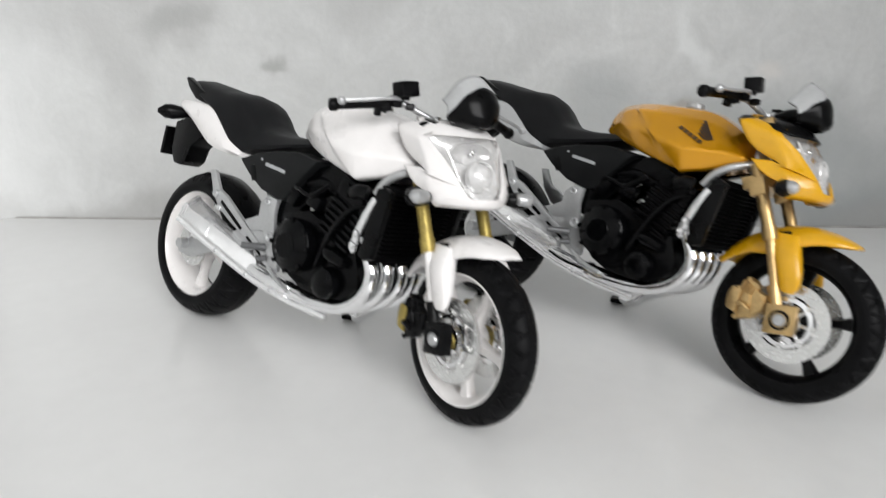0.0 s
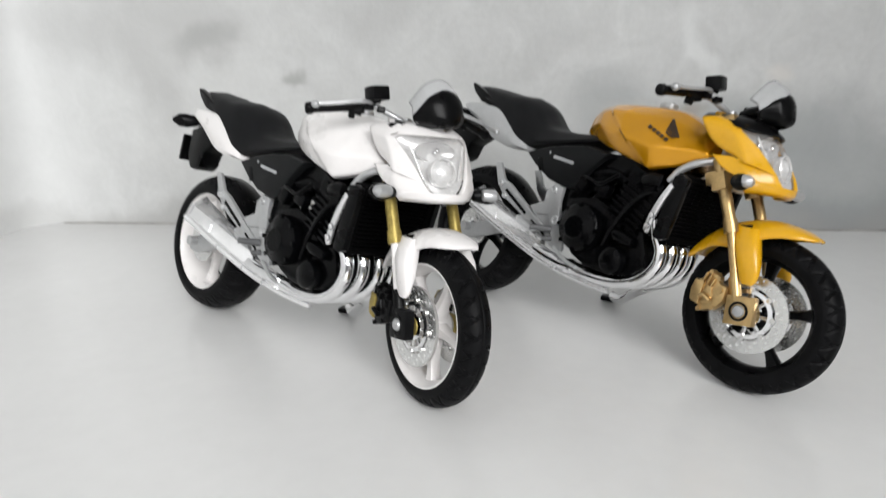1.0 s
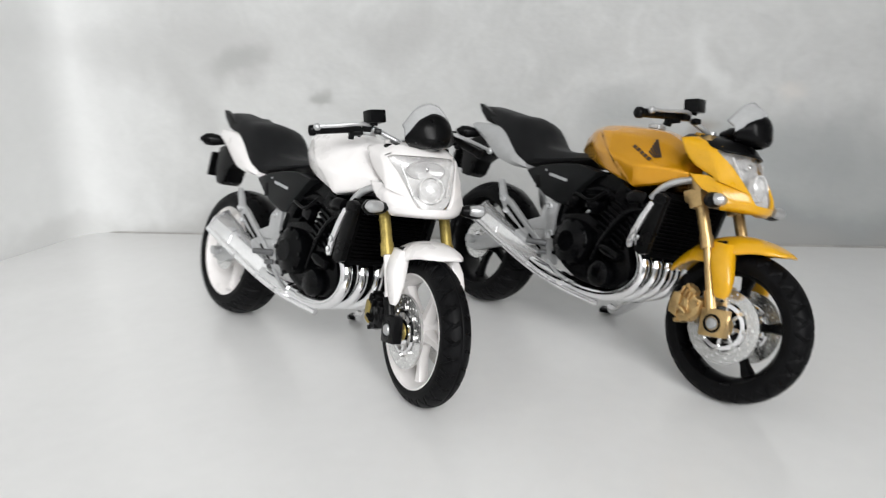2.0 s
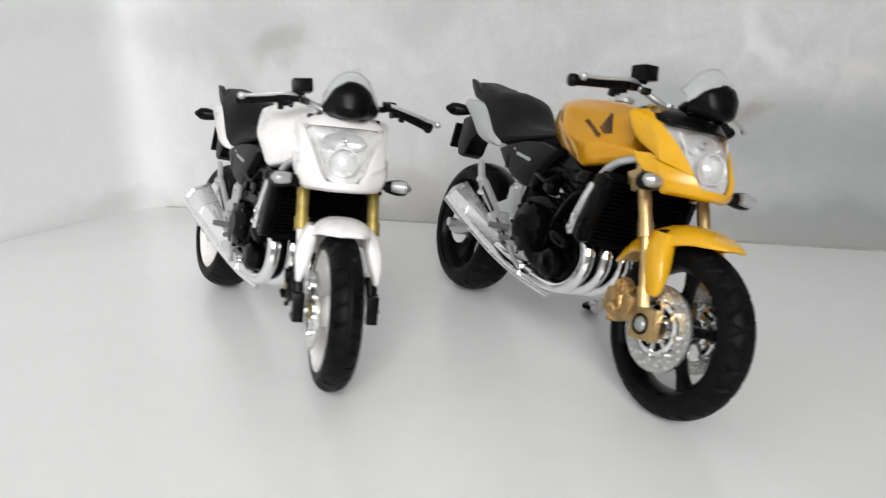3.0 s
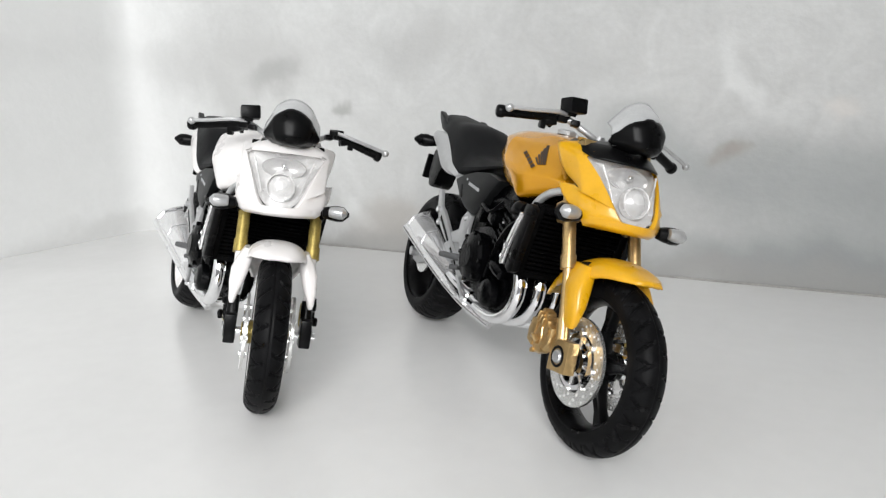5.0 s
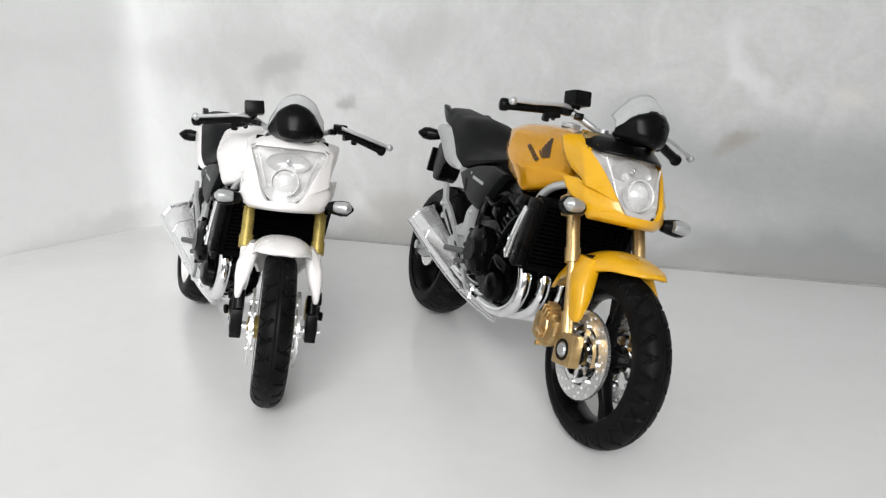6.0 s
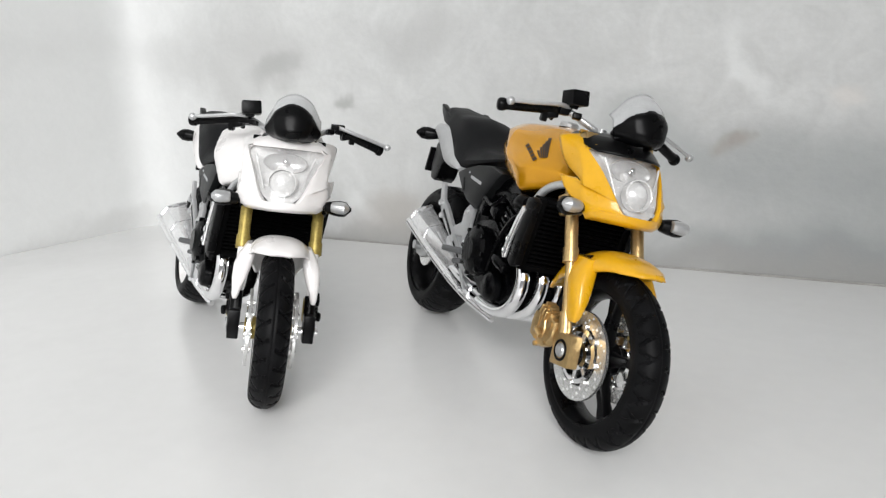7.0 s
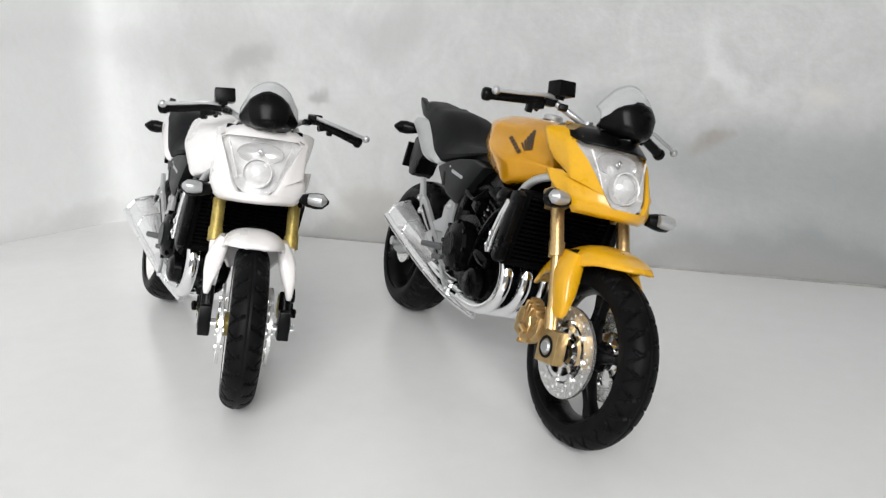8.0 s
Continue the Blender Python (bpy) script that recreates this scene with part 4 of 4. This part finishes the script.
    for _, s in SIDES:
        add("clutch_cover", lathe([(0.01, s * 11.3), (2.6, s * 11.3), (3.2, s * 10.8), (4.8, s * 10.5), (5.5, s * 9.8), (5.7, s * 8.0)], (38.8, 0, 24.8), 36), ENGINE, engine)
        bm = bmesh.new()
        for k in range(8):
            a = 2 * math.pi * k / 8
            q = Vector((38.8 + 5.3 * math.cos(a), 0, 24.8 + 5.3 * math.sin(a)))
            tube([q + Vector((0, s * 9.4, 0)), q + Vector((0, s * 10.5, 0))], 0.5, 8, bm=bm)
        add("cover_bolts", bm, ENGINE, engine)
        add("ignition_cover", lathe([(0.01, s * 10.2), (2.2, s * 10.2), (3.0, s * 9.6), (3.3, s * 8.0)], (49.2, 0, 19.2), 28), ENGINE, engine)
        add("pump_cover", prism([(44.0, 18.0), (47.0, 16.4), (51.6, 16.8), (52.4, 18.2), (46.0, 19.2)], s * 7.0, s * 8.4, 0.35), ENGINE, engine)
        add("sprocket_cover", prism([(33.4, 28.6), (37.0, 30.4), (37.6, 27.4), (34.6, 24.2), (33.2, 25.0)], s * 8.0, s * 9.4, 0.4), ENGINE, engine)
    B = pose(50.8, 0, 32.0, 0, 24, 0)
    own = box((0, 0, 0), (8.4, 16.4, 9.6), (0, 0, 0), 0.3)
    bmesh.ops.transform(own, matrix=B, verts=own.verts)
    add("cylinder_block", own, ENGINE, engine)
    for k in range(7):
        own = box((0, 0, -4.2 + 1.4 * k), (9.4 - 0.3 * (k % 2), 17.4 + 0.5 * (k % 2), 0.8), (0, 0, 0), 0.15, segments=1)
        bmesh.ops.transform(own, matrix=B, verts=own.verts)
        add("cooling_fin", own, ENGINE, engine)
    head = box((0, 0, 0), (9.2, 17.8, 4.0), (0, 0, 0), 0.8)
    for k in range(4):
        box((3.6, -6.3 + 4.2 * k, -1.4), (3.2, 2.8, 2.6), (0, 0, 0), 0.4, bm=head)
    for _, s in SIDES:
        tube([(-2.0, s * 8.4, -0.2), (-2.0, s * 9.5, -0.2)], 1.4, 14, bm=head)
        tube([(2.0, s * 8.4, -0.2), (2.0, s * 9.5, -0.2)], 1.4, 14, bm=head)
    bmesh.ops.transform(head, matrix=pose(53.2, 0, 37.6, 0, 24, 0), verts=head.verts)
    add("cylinder_head", head, ENGINE, engine)
    for k in range(4):
        add("intake_pipe", tube([(47.5, -6.3 + 4.2 * k, 37.0), (43.0, -6.3 + 4.2 * k, 38.6), (38.5, -6.3 + 4.2 * k, 38.0)], 1.5, 10, 3), ENGINE, engine)
    for _, s in SIDES:
        add("hose", tube([(57.8, s * 8.0, 36.4), (54.0, s * 9.4, 35.0), (50.5, s * 9.6, 31.0), (47.6, s * 9.2, 26.0), (45.6, s * 8.6, 22.0)], 0.6, 8, 4), ENGINE, engine)
        add("cable", tube([(33.2, s * 7.4, 34.0), (37.0, s * 9.2, 36.6), (42.0, s * 9.4, 35.6), (46.4, s * 9.0, 38.4)], 0.4, 6, 4), BLACK, engine)
        add("injector_box", box((42.6, s * 8.0, 34.6), (3.6, 2.2, 2.8), (0, 20, 0), 0.4), ENGINE, engine)
        add("coil", box((36.4, s * 8.0, 34.6), (2.6, 2.0, 3.6), (0, 30, 0), 0.4), ENGINE, engine)
        add("starter", pod((53.6, s * 8.6, 24.0), (47.6, s * 8.6, 25.6), 1.2, 1.5, 1.2), ENGINE, engine)

    # radiator with its shrouds
    tilt = 11.0
    R = pose(61.8, 0, 33.3, 0, tilt, 0)
    def laid(bm):
        bmesh.ops.transform(bm, matrix=R, verts=bm.verts)
        return bm

    radiator = add("radiator", laid(box((-0.7, 0, 0), (0.8, 18.8, 13.4), bevel=0.1)), RADIATOR, root, "black radiator with fine horizontal fins")
    for k in (-1, 1):
        add("side_tank", laid(box((0, k * 9.9, 0), (2.9, 1.5, 14.4), bevel=0.3)), RADIATOR, radiator)
        add("rail", laid(box((0, 0, k * 6.8), (2.8, 18.2, 1.0), bevel=0.3)), RADIATOR, radiator)
    for k in range(7):
        add("upright", laid(box((0.85, -7.5 + 2.5 * k, 0), (0.3, 0.22, 12.4), bevel=0.0)), RADIATOR, radiator)
    fin = None
    for k in range(15):
        if fin is None:
            own = box((0, 0, 0), (0.9, 18.2, 0.32), (0, 0, 0), 0.08, segments=1)
            bmesh.ops.transform(own, matrix=pose(0, 0, 0, 0, tilt, 0), verts=own.verts)
            fin = add("fin", own, RADIATOR, radiator)
        else:
            copy = new("fin", fin.data)
            copy.parent = radiator
            fin = copy
        fin.location = R @ Vector((0.95, 0, -6.1 + 12.2 * k / 14)) * MM
    for _, s in SIDES:
        shroud = prism([(57.5, 28.0), (58.2, 27.1), (59.0, 27.4), (59.6, 30.8), (60.9, 34.4), (62.4, 37.6), (61.4, 38.2), (59.6, 34.9), (58.2, 31.2)], s * 11.9, s * 12.6, 0.3)
        shroud = add("radiator_shroud", shroud, MUFFLER, root, "bright silver strip beside the radiator")
        bm = bmesh.new()
        for bx, bz in ((58.4, 28.7), (58.9, 31.0)):
            lathe([(0.01, s * 12.72), (0.35, s * 12.72), (0.4, s * 12.85), (0.55, s * 12.85), (0.6, s * 12.4)], (bx, 0, bz), 18, bm=bm)
        add("screw", bm, MUFFLER, shroud)
        bm = bmesh.new()
        for bx, bz in ((58.4, 28.7), (58.9, 31.0)):
            lathe([(0.61, s * 12.4), (0.61, s * 12.67), (0.72, s * 12.67), (0.72, s * 12.4)], (bx, 0, bz), 18, bm=bm, closed=True)
        add("screw_ring", bm, DARK_GREY, shroud)
        add("down_tube", tube([(59.0, s * 9.0, 38.6), (60.8, s * 8.8, 41.2), (63.6, s * 7.8, 43.2), (67.2, s * 4.8, 44.6)], 0.8, 10, 4), SILVER)
        add("radiator_hose", tube([(57.2, s * 9.4, 38.4), (55.6, s * 9.8, 38.6), (53.6, s * 9.2, 38.0)], 1.35, 12, 4), BLACK)
        add("radiator_guard", prism([(59.6, 27.0), (61.2, 26.2), (62.8, 26.8), (65.0, 39.4), (63.6, 40.2), (61.8, 39.8)], s * 10.5, s * 12.15, 0.3), BLACK)

    # exhaust
    pipes = None
    for k in range(4):
        y = -7.8 + 4.5 * k
        pipe = add("exhaust_pipe", tube([(57.4, y, 30.0), (58.6, y, 26.6), (60.0, y, 23.7), (59.6, y * 0.99, 20.4), (57.0, y * 0.96, 17.2), (52.4, y * 0.86 - 0.4, 15.0), (47.0, y * 0.62 - 1.8, 14.1), (41.0, y * 0.36 - 3.6, 14.1)], 1.4, 14, 5), CHROME, pipes or root, "" if pipes else "chromed exhaust header pipes")
        pipes = pipes or pipe
    add("collector", tube([(46.0, -4.2, 14.0), (39.0, -5.8, 14.3), (32.0, -7.0, 15.4), (26.0, -7.8, 17.0)], 2.2, 14, 4, taper=1.8), CHROME, pipes)
    muffler = add("muffler", can(0.0, 1.0, 0.0), MUFFLER, root, "chromed wedge-shaped muffler", False, 25)
    add("muffler_sleeve", can(0.02, 0.34, 0.22), MUFFLER, muffler, "", False, 25)
    add("heat_shield", tube([(8.0, -15.5, 24.9), (13.0, -13.9, 22.2), (20.0, -11.6, 18.7), (28.0, -9.3, 15.3), (37.4, -7.6, 13.0), (48.2, -6.0, 11.8)], 0.95, 12, 5, taper=0.7), MUFFLER, muffler)
    end = [(8.0, -15.3, 25.1), (7.6, -13.9, 27.6), (6.3, -11.4, 28.7), (4.7, -9.0, 29.3), (4.1, -9.1, 27.2), (3.7, -9.5, 25.3), (8.0, -15.3, 25.1)]
    rim_bm = bmesh.new()
    for q0, q1 in zip(end, end[1:]):
        tube([q0, q1], 0.55, 8, bm=rim_bm)
    add("end_rim", rim_bm, MUFFLER, muffler)
    add("tail_pipe", tube([(10.0, -11.6, 25.2), (4.9, -12.0, 27.0)], 1.4, 14), MUFFLER, muffler)
    # black disc for the shade inside the outlet
    add("outlet_bore", tube([(5.1, -12.0, 26.9), (4.8, -12.0, 27.05)], 1.1, 14), BLACK, muffler)
    bm = bmesh.new()
    for bx, by, bz in ((18.6, -12.1, 19.5), (26.6, -9.6, 16.0), (33.6, -8.3, 14.0)):
        bmesh.ops.create_icosphere(bm, subdivisions=2, radius=0.55, matrix=Matrix.Translation((bx, by - 0.5, bz)))
    add("shield_bolts", bm, SILVER, muffler)
    add("clamp", tube([(36.0, -6.5, 14.7), (37.4, -6.2, 14.5)], 2.35, 16), CHROME, muffler)

    # swingarm, brackets, stand
    for _, s in SIDES:
        arm = prism([(-2.6, 15.2), (-2.6, 18.6), (2.0, 19.2), (14.0, 22.6), (24.0, 26.6), (30.0, 26.2), (31.0, 22.0), (22.0, 20.4), (12.0, 18.0), (2.0, 14.8)], s * 6.6, s * 7.9, 0.4)
        add("swingarm", arm, SILVER)
        stay = prism([(6.5, 36.4), (8.5, 36.6), (11.0, 32.4), (13.7, 31.4), (21.7, 26.4), (24.6, 24.6), (29.8, 21.4), (34.5, 19.2), (34.3, 18.0), (32.5, 17.4), (28.5, 19.6), (23.3, 22.9), (18.9, 24.6), (15.4, 26.2), (11.7, 28.1), (8.9, 31.0)], s * 7.4, s * 8.4, 0.3)
        holder = add("peg_bracket", stay, SILVER)
        plate = prism([(21.7, 27.2), (26.3, 29.0), (26.4, 31.8), (28.6, 33.8), (31.6, 33.2), (31.3, 29.7), (32.5, 23.6), (34.8, 21.2), (34.4, 18.7), (32.4, 18.5), (30.3, 21.6), (28.4, 26.0), (24.2, 25.4)], s * 7.8, s * 8.8, 0.3)
        add("heel_plate", plate, SILVER, holder)
        # black inlays stand for shade in the slots
        bm = prism([(12.6, 30.2), (21.0, 25.2), (20.4, 24.6), (12.2, 29.4)], s * 8.2, s * 8.52, 0.1)
        prism([(23.2, 23.9), (28.6, 20.9), (28.2, 20.4), (22.8, 23.4)], s * 8.2, s * 8.52, 0.1, bm=bm)
        add("slot", bm, ENGINE, holder, "black inlays for the shade in the bracket's slots")
        bm = bmesh.new()
        for bx, bz, br in ((28.9, 32.2, 0.85), (31.0, 25.0, 1.25), (10.4, 31.4, 0.85), (12.6, 28.4, 0.8)):
            lathe([(0.01, s * 8.85), (br * 0.4, s * 8.85), (br * 0.5, s * 9.1), (br * 0.8, s * 9.25), (br, s * 9.05), (br, s * 8.2)], (bx, 0, bz), 18, bm=bm)
        add("bracket_bolt", bm, SILVER, holder)
        add("foot_peg", tube([(30.0, s * 8.4, 22.6), (26.2, s * 12.0, 22.3)], 0.9, 10, taper=0.7), DARK_GREY, holder)
        add("peg_spring", tube([(30.6, s * 8.4, 20.4), (29.0, s * 9.9, 20.0)], 0.7, 10, taper=0.6), DARK_GREY, holder)
        add("pedal", tube([(32.0, s * 8.8, 18.6), (37.0, s * 9.6, 16.4), (41.4, s * 10.6, 15.6)], 0.45, 8, 3), SILVER, holder)
    hug = []
    for k in range(13):
        a = radians(12 + 88 * k / 12)
        hug.append([AXLE_R + Vector(((17.9 - 0.9 * (abs(w) ** 3)) * math.cos(a), 5.0 * w, (17.9 - 2.4 * abs(w) ** 3) * math.sin(a))) for w in (-1, -0.85, -0.5, 0, 0.5, 0.85, 1)])
    thick(add("rear_hugger", rings(bmesh.new(), hug, closed=False), BLACK, root, "", False, 60), 0.5)
    slope = math.tan(radians(look_of["lean"]))
    stand = add("side_stand", tube([(48.0, 9.0, 14.0), (46.0, 12.6, 12.6), (41.4, 15.8, 10.4), (37.0, 17.4, 17.4 * slope + 2.4), (32.8, 19.4, 19.4 * slope + 1.6)], 1.6, 12, 3, taper=1.2), CHROME)
    own = box((0, 0, 0.75), (3.6, 2.6, 1.3), (0, 0, 20), 0.35)
    box((1.2, 0.2, 1.4), (1.6, 1.8, 2.2), (0, 25, 20), 0.3, bm=own)
    bmesh.ops.transform(own, matrix=pose(31.4, 20.0, 20.0 * slope, look_of["lean"], 0, 0), verts=own.verts)
    add("stand_foot", own, BLACK, stand)
    return root


WHITE_LOOK = dict(plastic=WHITE, tank=WHITE, tail=WHITE, rim=WHITE, fork=BRASS, fork_low=WHITE, foot=BLACK, caliper=BLACK, caliper_cap=BLACK, hub=BRASS, clamp=BLACK, band=BLACK, emblem=False, ragged=0.006, band_top=0.63, droop=0.3, lean=15.46, disc=7.7, phase=8, cowl=WHITE)
YELLOW_LOOK = dict(plastic=YELLOW, tank=GOLD_TANK, tail=GREY, rim=BLACK, fork=GOLD, fork_low=GOLD, foot=GOLD, caliper=GOLD, caliper_cap=GOLD, hub=BLACK, clamp=GOLD, band=BLACK, emblem=True, ragged=0.022, band_top=0.52, droop=0.12, lean=15.24, disc=7.8, phase=-14, cowl=YELLOW)
motorcycle("white toy motorcycle with brass fork leaning on its stand", pose(0, 0, 0.00024, -15.46, 0, -37.89), (-14.85, -20.35, -21.2, -2.6, 0.8, 0.8), WHITE_LOOK)
motorcycle("golden yellow toy motorcycle with black wheels and gold fork", pose(0.07089, 0.01766, 0.00024, -15.24, 0, -45.94), (0, 0, 0, -3.0, 0.2, 1.3), YELLOW_LOOK)
